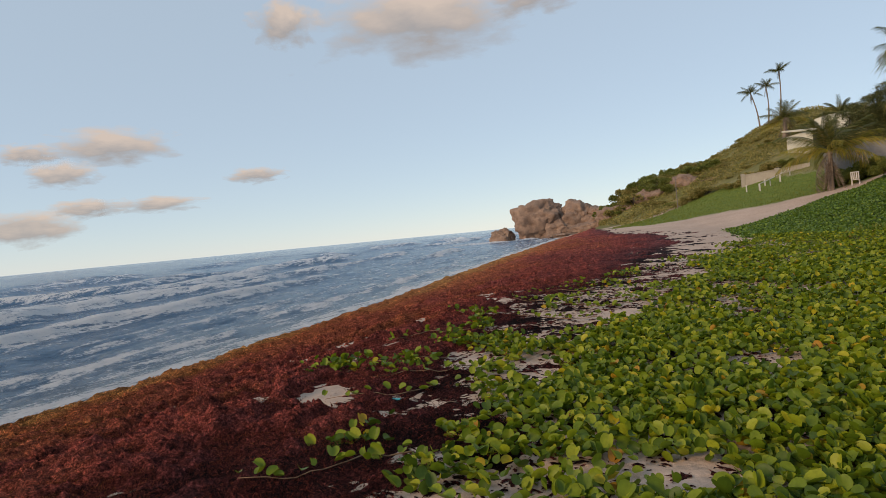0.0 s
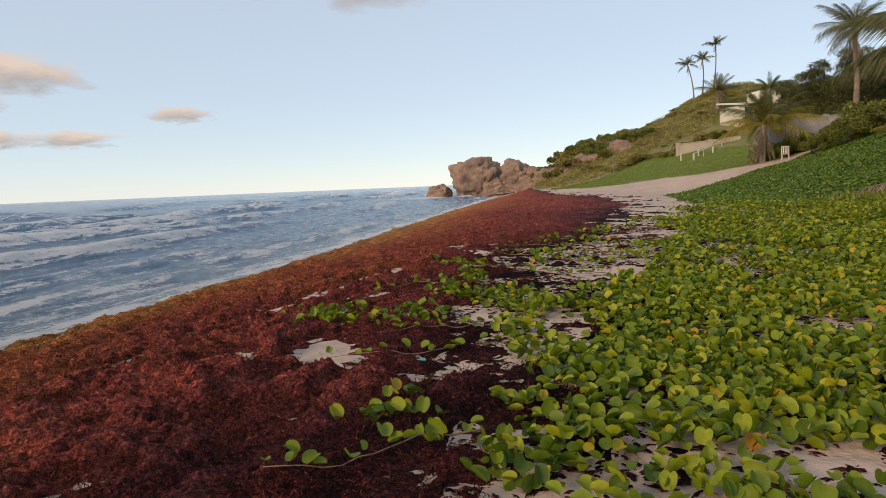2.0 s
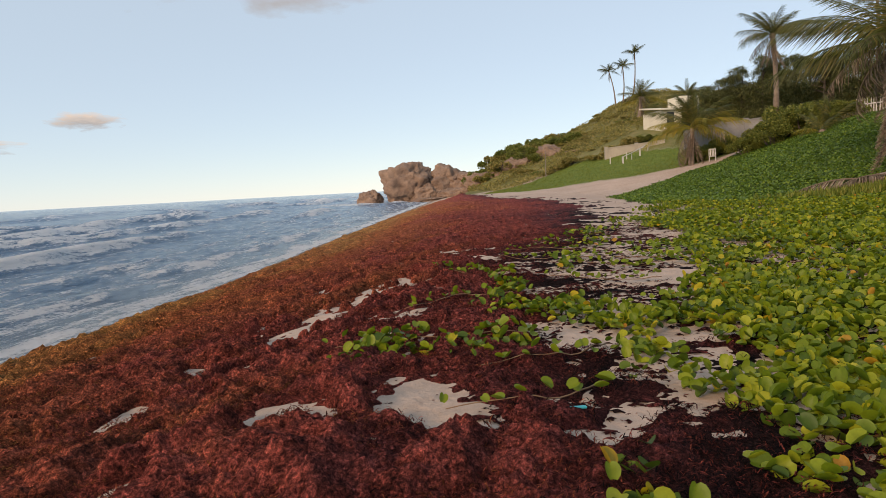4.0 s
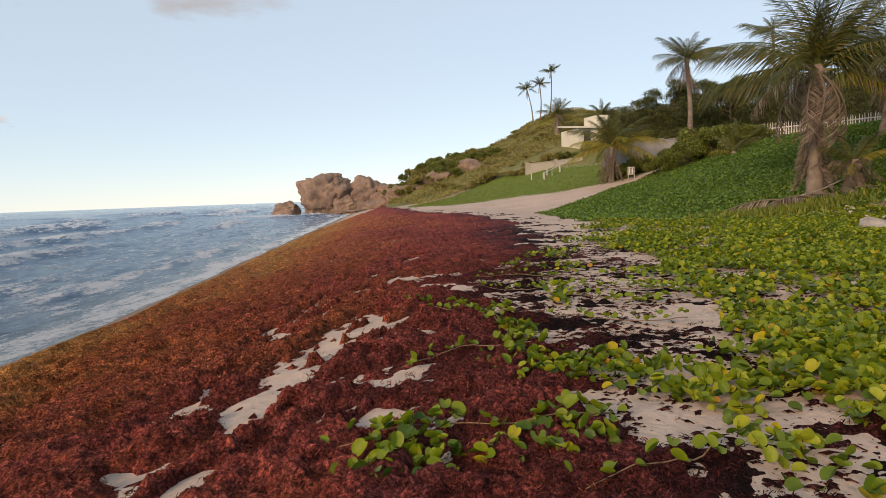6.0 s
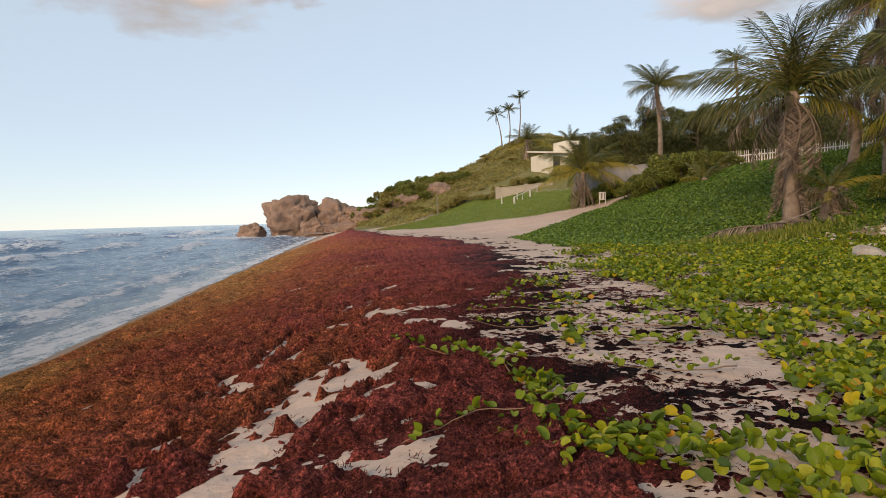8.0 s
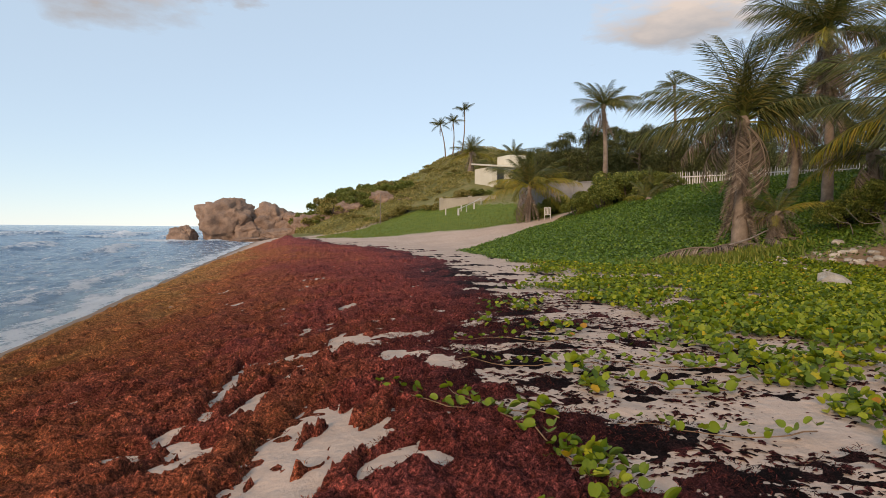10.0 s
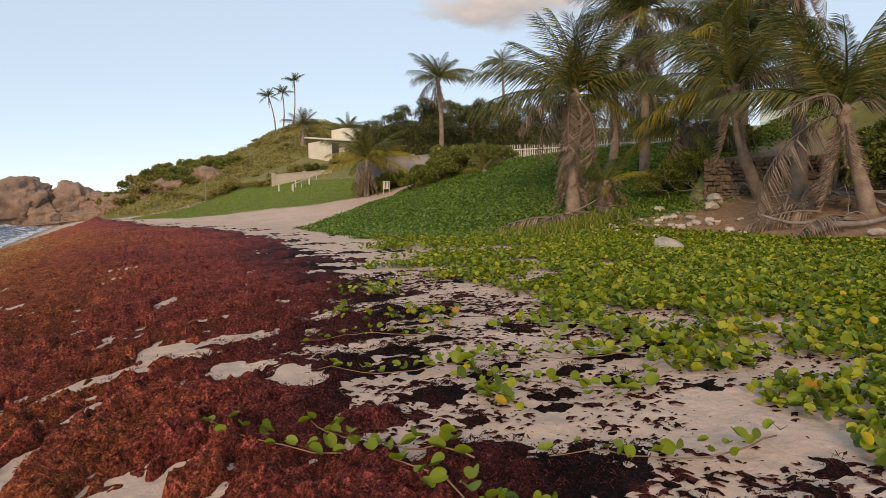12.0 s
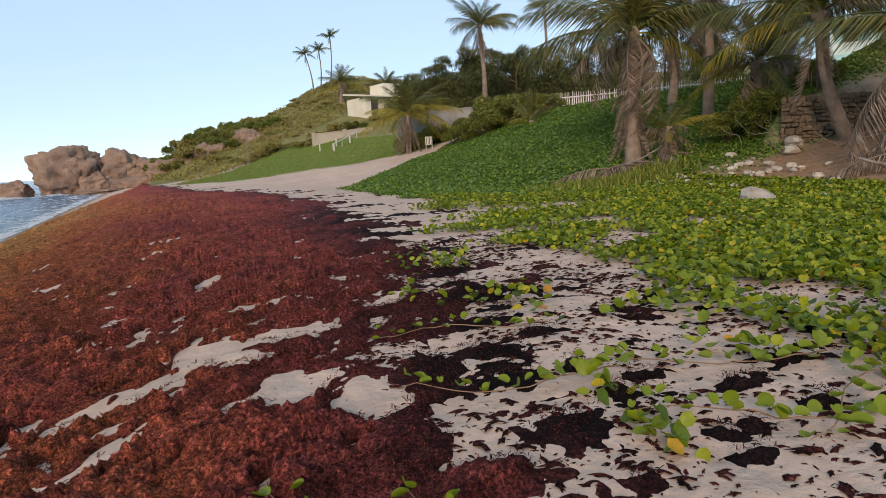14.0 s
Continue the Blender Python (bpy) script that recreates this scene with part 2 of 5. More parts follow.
PALE = surface("pale_blue_paint", (0.55, 0.68, 0.68), (0.68, 0.8, 0.79), 0.8, 12, 0.7, 0.1)
DARK = surface("dark_opening", (0.02, 0.022, 0.025), (0.045, 0.05, 0.055), 1.0, 8, 0.5, 0.1)
DRIFT = surface("driftwood", (0.15, 0.125, 0.11), (0.33, 0.285, 0.25), 4.0, 40, 0.9, 0.6, 0.02, 0.4)
STEM = surface("vine_stem", (0.2, 0.11, 0.06), (0.34, 0.2, 0.11), 6.0, 50, 0.8, 0.3, 0.005)
RED = surface("red_cloth", (0.6, 0.035, 0.03), (0.75, 0.06, 0.045), 5.0, 60, 0.8, 0.2, 0.005)
TEAL = surface("teal_plastic", (0.02, 0.35, 0.4), (0.03, 0.45, 0.5), 8.0, 60, 0.5, 0.1)


# ---- helpers of the scene ----
def sstep(a, b, x):
    k = np.clip((np.asarray(x, float) - a) / (b - a), 0, 1)
    return k * k * (3 - 2 * k)


def lattice(ix, iy, seed):
    n = (ix.astype(np.int64) * 374761393 + iy.astype(np.int64) * 668265263 + seed * 974634777) & 0xFFFFFFFF
    n = ((n ^ (n >> 13)) * 1274126177) & 0xFFFFFFFF
    return ((n ^ (n >> 16)) & 0xFFFF) / 65535.0


def vnoise(x, y, seed=0):
    x, y = np.asarray(x, float), np.asarray(y, float)
    ix, iy = np.floor(x), np.floor(y)
    fx, fy = x - ix, y - iy
    fx, fy = fx * fx * (3 - 2 * fx), fy * fy * (3 - 2 * fy)
    a, b = lattice(ix, iy, seed), lattice(ix + 1, iy, seed)
    c, d = lattice(ix, iy + 1, seed), lattice(ix + 1, iy + 1, seed)
    return (a * (1 - fx) + b * fx) * (1 - fy) + (c * (1 - fx) + d * fx) * fy


def fbm(x, y, seed=0, octaves=4):
    total, amp, size = 0.0, 0.5, 0.0
    for k in range(octaves):
        total = total + amp * vnoise(np.asarray(x) * 2**k + 17.3 * k, np.asarray(y) * 2**k - 9.1 * k, seed + k)
        size, amp = size + amp, amp * 0.5
    return total / size


def big_mesh(name, verts, faces, material, smooth=True, **layers):
    """One mesh from arrays; layers: a number per vertex, for the material."""
    me = bpy.data.meshes.new(name)
    verts, faces = np.asarray(verts, np.float32), np.asarray(faces, np.int32)
    n, k = faces.shape
    me.vertices.add(len(verts))
    me.vertices.foreach_set("co", verts.ravel())
    me.loops.add(n * k)
    me.loops.foreach_set("vertex_index", faces.ravel())
    me.polygons.add(n)
    me.polygons.foreach_set("loop_start", np.arange(0, n * k, k, dtype=np.int32))
    me.polygons.foreach_set("use_smooth", np.full(n, smooth))
    for key, values in layers.items():
        me.attributes.new(key, "FLOAT", "POINT").data.foreach_set("value", np.asarray(values, np.float32).ravel())
    me.update(calc_edges=True)
    me.materials.append(material)
    return me


def part(name, bm, material, parent=None, label="", at=None, smooth=False):
    """Links a bmesh (or a mesh) as one object under a thing or a part."""
    if isinstance(bm, bmesh.types.BMesh):
        me = bpy.data.meshes.new(name)
        bm.to_mesh(me)
        bm.free()
        me.materials.append(material)
        if smooth:
            me.polygons.foreach_set("use_smooth", np.full(len(me.polygons), True))
    else:
        me = bm
    ob = new(name, me)
    ob.parent = parent
    if at is not None:
        ob.matrix_basis = at
    if label:
        ob["label"] = label
    return ob


def thing(name, at, label, category, group="", kind=""):
    ob = new(name)
    ob.empty_display_size = 0.2
    ob.matrix_basis = at if isinstance(at, Matrix) else Matrix.Translation(at)
    return tagged(ob, label, category, group, kind)


def box(bm, lo, hi, bevel=0.0):
    """A box from corner to corner in a bmesh, its edges eased."""
    lo, hi = Vector(lo), Vector(hi)
    made = bmesh.ops.create_cube(bm, size=1, matrix=Matrix.LocRotScale((lo + hi) / 2, None, hi - lo))
    if bevel:
        edges = {e for v in made["verts"] for e in v.link_edges}
        bmesh.ops.bevel(bm, geom=list(edges), offset=bevel, segments=1, affect="EDGES")
    return bm


def tube(bm, points, radii, sides=8, cap=True):
    """A tapered tube along points."""
    rings, points = [], [Vector(p) for p in points]
    for i, (p, r) in enumerate(zip(points, radii)):
        d = (points[min(i + 1, len(points) - 1)] - points[max(i - 1, 0)]).normalized()
        side = d.orthogonal().normalized() if abs(d.z) > 0.95 else d.cross(Vector((0, 0, 1))).normalized()
        up = side.cross(d)
        rings.append([bm.verts.new(p + float(r) * (math.cos(a) * side + math.sin(a) * up)) for a in (2 * math.pi * k / sides for k in range(sides))])
    for a, b in zip(rings, rings[1:]):
        for k in range(sides):
            bm.faces.new((a[k], a[(k + 1) % sides], b[(k + 1) % sides], b[k]))
    if cap:
        bm.faces.new(rings[0][::-1])
        bm.faces.new(rings[-1])
    return bm


def spread(template, faces, place, yaw, tilt, lean, size):
    """Copies of a small template mesh, turned and sized one by one, as arrays."""
    t, n = np.asarray(template, float), len(place)
    cy, sy, ct, st = np.cos(yaw), np.sin(yaw), np.cos(tilt), np.sin(tilt)
    cl, sl = np.cos(lean), np.sin(lean)
    v = t[None] * np.reshape(size, (n, -1))[:, None, :]
    x, y, z = v[..., 0], v[..., 1], v[..., 2]
    x, z = x * cl[:, None] + z * sl[:, None], -x * sl[:, None] + z * cl[:, None]
    y, z = y * ct[:, None] - z * st[:, None], y * st[:, None] + z * ct[:, None]
    x, y = x * cy[:, None] - y * sy[:, None], x * sy[:, None] + y * cy[:, None]
    verts = np.stack([x, y, z], -1) + np.asarray(place)[:, None]
    f = np.asarray(faces)[None] + (np.arange(n) * len(t))[:, None, None]
    return verts.reshape(-1, 3), f.reshape(-1, f.shape[-1])


rng = np.random.default_rng(7)
SEA_Z = -0.85


# ---- the lie of the land ----
def shore(y):
    return -8.2 - 0.06 * np.maximum(0, np.asarray(y, float) - 14) + 0.25 * (fbm(np.asarray(y) * 0.25, 0 * np.asarray(y), 3) - 0.5)


def dune_toe(y):
    return np.interp(y, [-20, 17, 22, 28, 37, 48, 66], [12, 11.5, 10.8, 9.4, 6.0, 5.0, 3.0])


def land(x, y):
    """Height of the ground."""
    x, y = np.asarray(x, float), np.asarray(y, float)
    d = x - shore(y)
    beach = np.where(d > 0, -0.87 + 0.87 * (1 - (1 - np.clip(d / 5.9, 0, 1)) ** 1.2), np.maximum(-0.87 + 0.11 * d, -4.0))
    u = x - dune_toe(y)
    dune = np.interp(u, [0, 2, 6, 11, 17, 22, 29, 40, 60, 300], [0, 0.2, 0.95, 2.2, 4.45, 4.6, 4.75, 6.2, 8.5, 14]) * (1 - sstep(48, 68, y)) * sstep(-60, -5, y)
    hill = 16 * sstep(-8, 26, x) * np.clip((y - 52) / 68, 0, 1) + sstep(30, 200, x) * 6 * sstep(50, 90, y) + 4.5 * np.exp(-((x - 0.3) / 7.5) ** 2) * sstep(86, 106, y) * sstep(-10, -4, x)
    rough = (fbm(x * 0.6, y * 0.6, 11) - 0.5) * 0.1 * sstep(1, 4, d) + (fbm(x * 0.12, y * 0.12, 12) - 0.5) * np.clip(hill * 0.12 + dune * 0.15, 0, 1.3)
    fine = (fbm(x * 4, y * 4, 13, 3) - 0.5) * 0.06 * sstep(1, 3, d)
    terrace = 1.45 * sstep(0.1, 0.6, (x - 17.0) * 0.76 + (y - 24.4) * 0.65) * sstep(29, 25, y) * sstep(12, 17, y) * sstep(-0.8, 0.3, (x - 17.35) * 0.65 - (y - 24.0) * 0.76)
    return beach + dune + hill + terrace + rough + fine


def z_at(x, y):
    return float(land(x, y))


def lawn(x, y):
    """1 on the mown slope under the hill."""
    edge = np.interp(x, [-8, -3.5, 0, 5, 10, 14, 30], [80, 69, 61.5, 60.5, 58, 55, 55]) + (fbm(x * 0.4, y * 0.4, 21) - 0.5) * 3
    top = np.interp(x, [-6, 4, 9], [73, 82, 90]) + (fbm(x * 0.3, y * 0.3, 23) - 0.5) * 6
    return sstep(0, 1.0, y - edge) * sstep(-6, -2, x) * sstep(1.5, 0, y - top)


def slope_vines(x, y):
    """1 where the low creeper covers the dune."""
    w = (fbm(x * 0.5, y * 0.5, 22) - 0.5) * 2.0
    edge = np.interp(y, [15, 22.5, 25.5, 28.5, 34, 42, 45.5, 48, 52, 56], [15, 7.8, 6.0, 4.3, 4.1, 4.8, 6.9, 9.4, 14.3, 19])
    return sstep(0, 0.8, x - edge + w) * sstep(22, 26, y + w)


# bare sand, as ovals: middle and two half axes
BARE_NEAR = ((-1.95, 4.71, 0.23, -0.04, 0.02, 0.24), (-1.77, 4.38, 0.3, -0.12, 0.02, 0.18), (-1.82, 4.21, 0.08, -0.02, -0.0, 0.1), (-1.53, 4.2, 0.16, -0.04, 0.01, 0.07), (-2.67, 5.04, 0.11, 0.02, -0.01, 0.13), (-2.4, 4.36, 0.12, -0.08, -0.05, 0.16), (-3.76, 4.85, 0.12, 0.09, -0.07, 0.19), (-4.15, 4.93, 0.04, 0.02, -0.04, 0.06), (-3.98, 4.87, 0.03, 0.03, -0.04, 0.06), (-3.89, 5.88, 0.1, -0.01, -0.05, 0.09), (-2.5, 6.13, 0.14, -0.0, -0.05, 0.18), (-1.21, 4.47, 0.1, 0.02, 0.03, 0.11), (-3.39, 5.59, 0.08, 0.2, -0.04, 0.1), (-3.38, 5.1, 0.04, 0.04, -0.03, 0.05), (-3.36, 6.82, 0.26, 0.32, -0.06, 0.18))
BARE_SLOPE = ((-3.28, 7.9, 0.19, 0.52, -0.06, 0.26), (-2.82, 8.8, 0.33, 0.27, -0.03, 0.7), (-2.39, 8.3, 0.18, 0.01, -0.01, 0.16), (-2.82, 7.6, 0.08, 0.04, -0.02, 0.13), (-3.32, 6.24, 0.08, 0.13, -0.02, 0.07), (-3.59, 5.03, 0.03, 0.04, -0.02, 0.03), (-3.34, 4.85, -0.01, 0.12, -0.02, 0.04), (-3.82, 7.43, 0.05, 0.03, -0.06, 0.16), (-3.36, 6.37, 0.1, 0.13, -0.03, 0.14), (-3.62, 6.73, 0.1, 0.2, -0.03, 0.07), (-3.38, 6.93, 0.15, 0.06, -0.03, 0.12), (-3.06, 6.57, 0.06, 0.06, -0.01, 0.06), (-3.24, 6.61, 0.07, 0.03, -0.02, 0.07), (-3.36, 7.4, 0.31, -0.02, -0.03, 0.13), (-2.5, 6.07, 0.14, 0.01, -0.02, 0.14))
BARE_MID = ((-3.31, 8.05, 0.17, 0.49, -0.05, 0.25), (-2.79, 8.78, 0.35, 0.39, -0.01, 0.76), (-2.43, 8.25, 0.23, 0.01, -0.0, 0.12), (-2.77, 7.67, 0.15, 0.08, -0.01, 0.09), (-3.76, 8.78, 0.17, 0.15, -0.03, 0.11), (-3.89, 7.7, 0.08, 0.06, -0.04, 0.11), (-3.38, 9.89, 0.17, 0.38, -0.02, 0.15), (-1.85, 10.54, 0.27, 0.02, 0.01, 0.16), (-1.24, 9.58, 0.32, -0.08, 0.09, 0.51), (-2.27, 6.25, 0.06, -0.0, 0.0, 0.03), (-2.66, 6.94, 0.09, 0.0, -0.01, 0.06), (-3.79, 9.05, 0.12, 0.02, -0.04, 0.16), (-3.88, 9.42, 0.08, 0.07, -0.02, 0.09), (-3.68, 10.62, 0.06, 0.77, -0.04, 0.27), (-3.43, 9.6, 0.12, 0.04, -0.02, 0.15))
BARE_FAR = ((-1.94, 10.69, 0.28, -0.14, 0.03, 0.2), (-1.31, 9.9, 0.3, -0.05, 0.15, 0.51), (-3.07, 10.75, 0.12, 0.09, -0.01, 0.18), (-2.66, 11.91, 0.25, -0.01, 0.01, 0.23), (-2.49, 15.26, 0.14, 0.05, 0.01, 0.29), (-1.19, 11.36, 0.28, -0.12, 0.05, 0.21), (-2.62, 12.17, 0.26, 0.12, 0.0, 0.31), (-2.23, 13.45, 0.23, 0.08, 0.01, 0.21), (-0.88, 13.05, 0.24, 0.05, 0.06, 0.19), (-1.25, 12.25, 0.15, 0.09, 0.04, 0.15), (-1.66, 12.33, 0.11, -0.01, 0.02, 0.09), (-1.12, 11.27, 0.23, -0.08, 0.09, 0.19), (-3.58, 12.43, 0.06, 0.09, -0.02, 0.13), (-3.62, 11.71, 0.09, 0.01, -0.02, 0.08), (-3.01, 11.16, 0.18, 0.05, -0.01, 0.1))
BARE_LAST = ((-1.95, 10.81, 0.3, -0.22, 0.11, 0.32), (-1.95, 10.11, 0.08, 0.0, 0.01, 0.05), (-3.03, 10.8, 0.11, 0.09, -0.01, 0.09), (-3.37, 10.88, 0.05, 0.01, -0.02, 0.09), (-2.42, 15.59, 0.12, 0.03, 0.01, 0.2), (-2.44, 17.65, 0.23, -0.06, 0.01, 0.26), (-1.25, 16.48, 0.15, -0.07, 0.04, 0.26), (-1.83, 13.57, 0.07, 0.04, 0.02, 0.15), (-0.28, 15.83, 0.33, 0.01, 0.06, 0.21), (0.52, 16.56, 0.37, 0.11, 0.09, 0.27))
BARE_VINES = ((-1.18, 6.19, 0.2, 0.03, 0.03, 0.22), (-0.98, 5.6, 0.24, -0.05, 0.06, 0.24), (-1.08, 5.23, 0.09, -0.04, 0.01, 0.12), (-0.49, 5.06, 0.19, -0.08, 0.11, 0.23), (-0.5, 4.61, 0.22, -0.06, 0.11, 0.21), (-1.09, 4.1, 0.21, -0.03, 0.02, 0.12), (-0.13, 8.88, 0.6, -0.19, 0.16, 0.64), (-0.02, 9.46, 0.68, -0.08, 0.15, 0.56), (-0.19, 8.31, 0.64, 0.01, 0.17, 0.39), (-1.19, 6.23, 0.22, 0.03, 0.1, 0.28), (-1.03, 5.79, 0.12, -0.17, 0.12, 0.27), (-0.43, 6.25, 0.15, -0.09, 0.12, 0.18), (0.17, 5.34, 0.18, -0.05, 0.1, 0.19))
# clumps of creeper that reach out over the weed and the sand
CLUMPS = ((-2.32, 5.4, 0.25, 0.11, -0.04, 0.22), (-1.68, 5.48, 0.45, 0.12, 0.0, 0.19), (-1.13, 6.86, 0.58, -0.3, 0.01, 0.36), (-2.27, 5.76, 0.16, -0.03, -0.01, 0.06), (-1.33, 6.72, 0.32, -0.15, 0.05, 0.2), (-1.38, 7.98, 0.14, -0.22, 0.05, 0.23), (-1.02, 3.39, 0.22, 0.04, -0.02, 0.12), (-0.71, 9.54, 0.05, -0.23, 0.09, 0.11), (-0.61, 10.14, 0.16, -0.15, 0.04, 0.08))


def oval(x, y, spot):
    """Distance from an oval's middle, 1 on its rim."""
    cx, cy, ax, ay, bx, by = spot
    det = ax * by - ay * bx
    u, v = x - cx, y - cy
    return np.hypot((by * u - bx * v) / det, (ax * v - ay * u) / det)


def vine_density(x, y):
    """How thick the beach creeper stands on the sand, 0 to 1."""
    edge = np.interp(y, [-10, 2, 4, 6.2, 7.4, 8.4, 11.5, 12.6, 14, 18, 22, 26], [-0.8, -0.7, -0.7, -0.85, -1.0, 0.2, 0.8, 0.2, 0.1, 1.3, 2.2, 4.5])
    full = np.interp(y, [-10, 3, 7, 9, 12, 14, 18, 22], [1.0, 1.6, 2.4, 3.6, 3.8, 3.0, 3.6, 4.6])
    base = sstep(-0.4, 1, (x - edge) / np.maximum(full - edge, 0.2))
    holes = fbm(x * 0.9 + 5, y * 0.9, 31, 4)
    holes = holes + (fbm(x * 2.1, y * 3.0, 33, 3) - 0.45) * 0.55 * sstep(3.2, 1.6, x) * sstep(3.0, 4.0, y) * sstep(13, 9, y)
    strips = np.exp(-((y - 16.5 - 0.1 * x) / 0.55) ** 2) * sstep(7, 4, x) + np.exp(-((y - 21.5 + 0.15 * x) / 1.4) ** 2) * sstep(9, 6, x)
    d = base - np.clip(strips, 0, 1) * 0.95 - np.maximum(0, holes - 0.39 - 0.13 * sstep(0.6, 1.0, base)) * np.interp(y, [5, 7], [2.4, 3.6])
    for px, py, r in ((1.67, 5.5, 0.35), (1.0, 3.05, 0.3), (-0.2, 5.4, 0.2), (3.0, 10.2, 0.5)):
        d = d - 1.2 * np.exp(-((x - px) ** 2 + (y - py) ** 2) / r**2)
    d = d + 0.5 * sstep(-1.1, -0.4, x) * sstep(3.2, 4.0, y) * sstep(7.8, 6.8, y) * sstep(0.42, 0.58, fbm(x * 2.0, y * 2.4, 34, 3)) * sstep(1.6, 0.8, x)
    for spot in BARE_VINES:
        d = d - 0.28 * np.exp(-oval(x, y, spot) ** 4)
    for spot in BARE_NEAR:
        d = d - 0.8 * np.exp(-oval(x, y, spot) ** 4)
    for spot in CLUMPS:
        d = np.maximum(d, 0.5 * np.exp(-oval(x, y, spot) ** 4))
    return np.clip(d, 0, 1) * (1 - slope_vines(x, y)) * sstep(40, 28, y) * sstep(-1.8, 0.4, y + 2.0 * (fbm(x * 0.8, y * 0.8, 35, 4) - 0.5))


HEAPS = ((-1.02, 9.75, 0.22, 0.24), (-0.75, 11.05, 0.3, 0.16), (-1.3, 10.9, 0.2, 0.3), (-1.0, 9.25, 0.12, 0.1), (-0.4, 9.43, 0.1, 0.09), (-0.2, 9.46, 0.09, 0.07), (0.25, 9.45, 0.12, 0.06), (-0.86, 10.65, 0.14, 0.12),
         (-0.48, 10.55, 0.09, 0.08), (0.13, 9.86, 0.12, 0.06), (-1.52, 9.5, 0.3, 0.16), (-0.85, 4.75, 0.3, 0.2), (-0.25, 11.3, 0.25, 0.12), (-0.46, 9.2, 0.12, 0.06), (-0.23, 10.2, 0.12, 0.08), (-0.7, 11.75, 0.4, 0.14), (-0.9, 8.4, 0.4, 0.25))


def weed_mask(x, y):
    """Above 0 where cast-up seaweed covers the sand."""
    solid = np.interp(y, [-20, 2, 7, 10, 12, 14, 17, 20, 24, 35, 44, 52, 64, 100], [-0.9, -0.9, -1.2, -1.5, -0.8, -0.4, 0.2, 0.5, 1.0, 1.3, 0.5, -2.5, -4.5, -9])
    # weed runs on under the creeper, its dark partly standing in for leaf shade
    reach = np.interp(y, [-20, 8, 10, 14, 20, 28, 40, 52, 64, 100], [4.5, 4.0, 2.2, 3.0, 6.6, 6.6, 5.6, 1.5, -2.0, -8])
    p = 0.92 - 0.3 * sstep(-0.4, 0.8, x - solid) - 0.21 * sstep(0, 1, (x - solid) / np.maximum(reach - solid, 0.5)) - sstep(0, 1.5, x - reach)
    p = p - 0.06 * sstep(-0.2, 0.6, x - solid) * sstep(4.0, 5.0, y) * sstep(10.5, 8.5, y)
    stretch = np.interp(y, [5, 15, 25], [1.0, 0.6, 0.4])
    across, along = 0.86 * x - 0.5 * y, 0.5 * x + 0.86 * y
    streak = fbm(across * 4.5, along * 1.3, 48, 4)
    n = fbm(x * 1.9 * stretch, y * 2.2, 41, 5) * 0.55 + np.where(x < solid + 0.3, streak, fbm(x * 6, y * 8, 42, 3)) * 0.3 + fbm(x * 11, y * 14, 49, 2) * 0.15
    m = p - 0.14 - (0.5 + (n - 0.5) * 1.55)
    wx, wy = x + (fbm(x * 5, y * 5, 43) - 0.5) * 0.14, y + (fbm(x * 5, y * 5, 44) - 0.5) * 0.14
    ragged = (fbm(x * 9, y * 9, 45, 3) - 0.5) * 1.1 + (streak - 0.5) * 1.1 * sstep(5.5, 6.5, y)
    bare = np.full_like(m, -3.0)
    for spot in BARE_NEAR + BARE_FAR + BARE_LAST:
        bare = np.maximum(bare, 1.0 - oval(wx, wy, spot) + ragged * 0.8)
    for spot in BARE_SLOPE + BARE_MID:
        bare = np.maximum(bare, 1.12 - oval(wx, wy, spot) + ragged * 0.8)
    for spot in BARE_VINES:
        bare = np.maximum(bare, 0.75 - oval(wx, wy, spot) + ragged)
    islands = fbm(across * 7 + 9, along * 2.6, 57, 4)
    bare = bare - np.maximum(0, islands - 0.55) * np.interp(y, [5, 6.5], [2.5, 6.5])
    heap = np.full_like(m, -1.0)
    for px, py, rx, ry in HEAPS:
        heap = np.maximum(heap, 1.15 - np.hypot((wx - px) / rx, (wy - py) / ry) + ragged)
    flecks = fbm(across * 9 + 3, along * 3.2, 52, 3)
    m = m - np.maximum(0, flecks - 0.6) * np.interp(y, [5.5, 6.5, 8, 10.5], [0.5, 1.5, 2.0, 1.5]) * sstep(0.9, 0.2, x - solid)
    m = np.maximum(np.minimum(m, -bare * 0.45), heap * 0.3)
    water = x - shore(y) - 0.32 - 0.5 * (fbm(x * 0.8, y * 0.8, 46) - 0.4)
    return np.minimum(np.minimum(m, water * 0.5), 0.5) * 1.0


def weed_tone(x, y):
    d = x - shore(y)
    wide = np.interp(y, [-20, 2, 7, 10, 12, 14, 17, 20, 24, 35, 44, 52, 64, 100], [7.5, 7.5, 7.1, 6.7, 7.5, 7.9, 8.7, 9.1, 9.8, 10.8, 10.4, 8.0, 6.8, 5.0])
    t = np.interp(d / wide, [0.06, 0.2, 0.42, 0.75, 0.92, 1.08], [0.0, 0.1, 0.42, 0.6, 0.82, 1.0])
    streak = fbm((0.86 * x - 0.5 * y) * 3.0, (0.5 * x + 0.86 * y) * 0.8, 59, 4)
    return np.clip(t + (fbm(x * 0.7, y * 0.45, 47, 5) - 0.5) * 0.45 + (streak - 0.5) * 0.28, 0, 1)


# ---- ground ----
def axis(pieces):
    """Grid lines: (start, end, first step, growth) one after another."""
    out = []
    for a, b, step, grow in pieces:
        v = a
        while v < b:
            out.append(v)
            v, step = v + step, step * grow
    return np.array(sorted({round(v, 4) for v in out}))


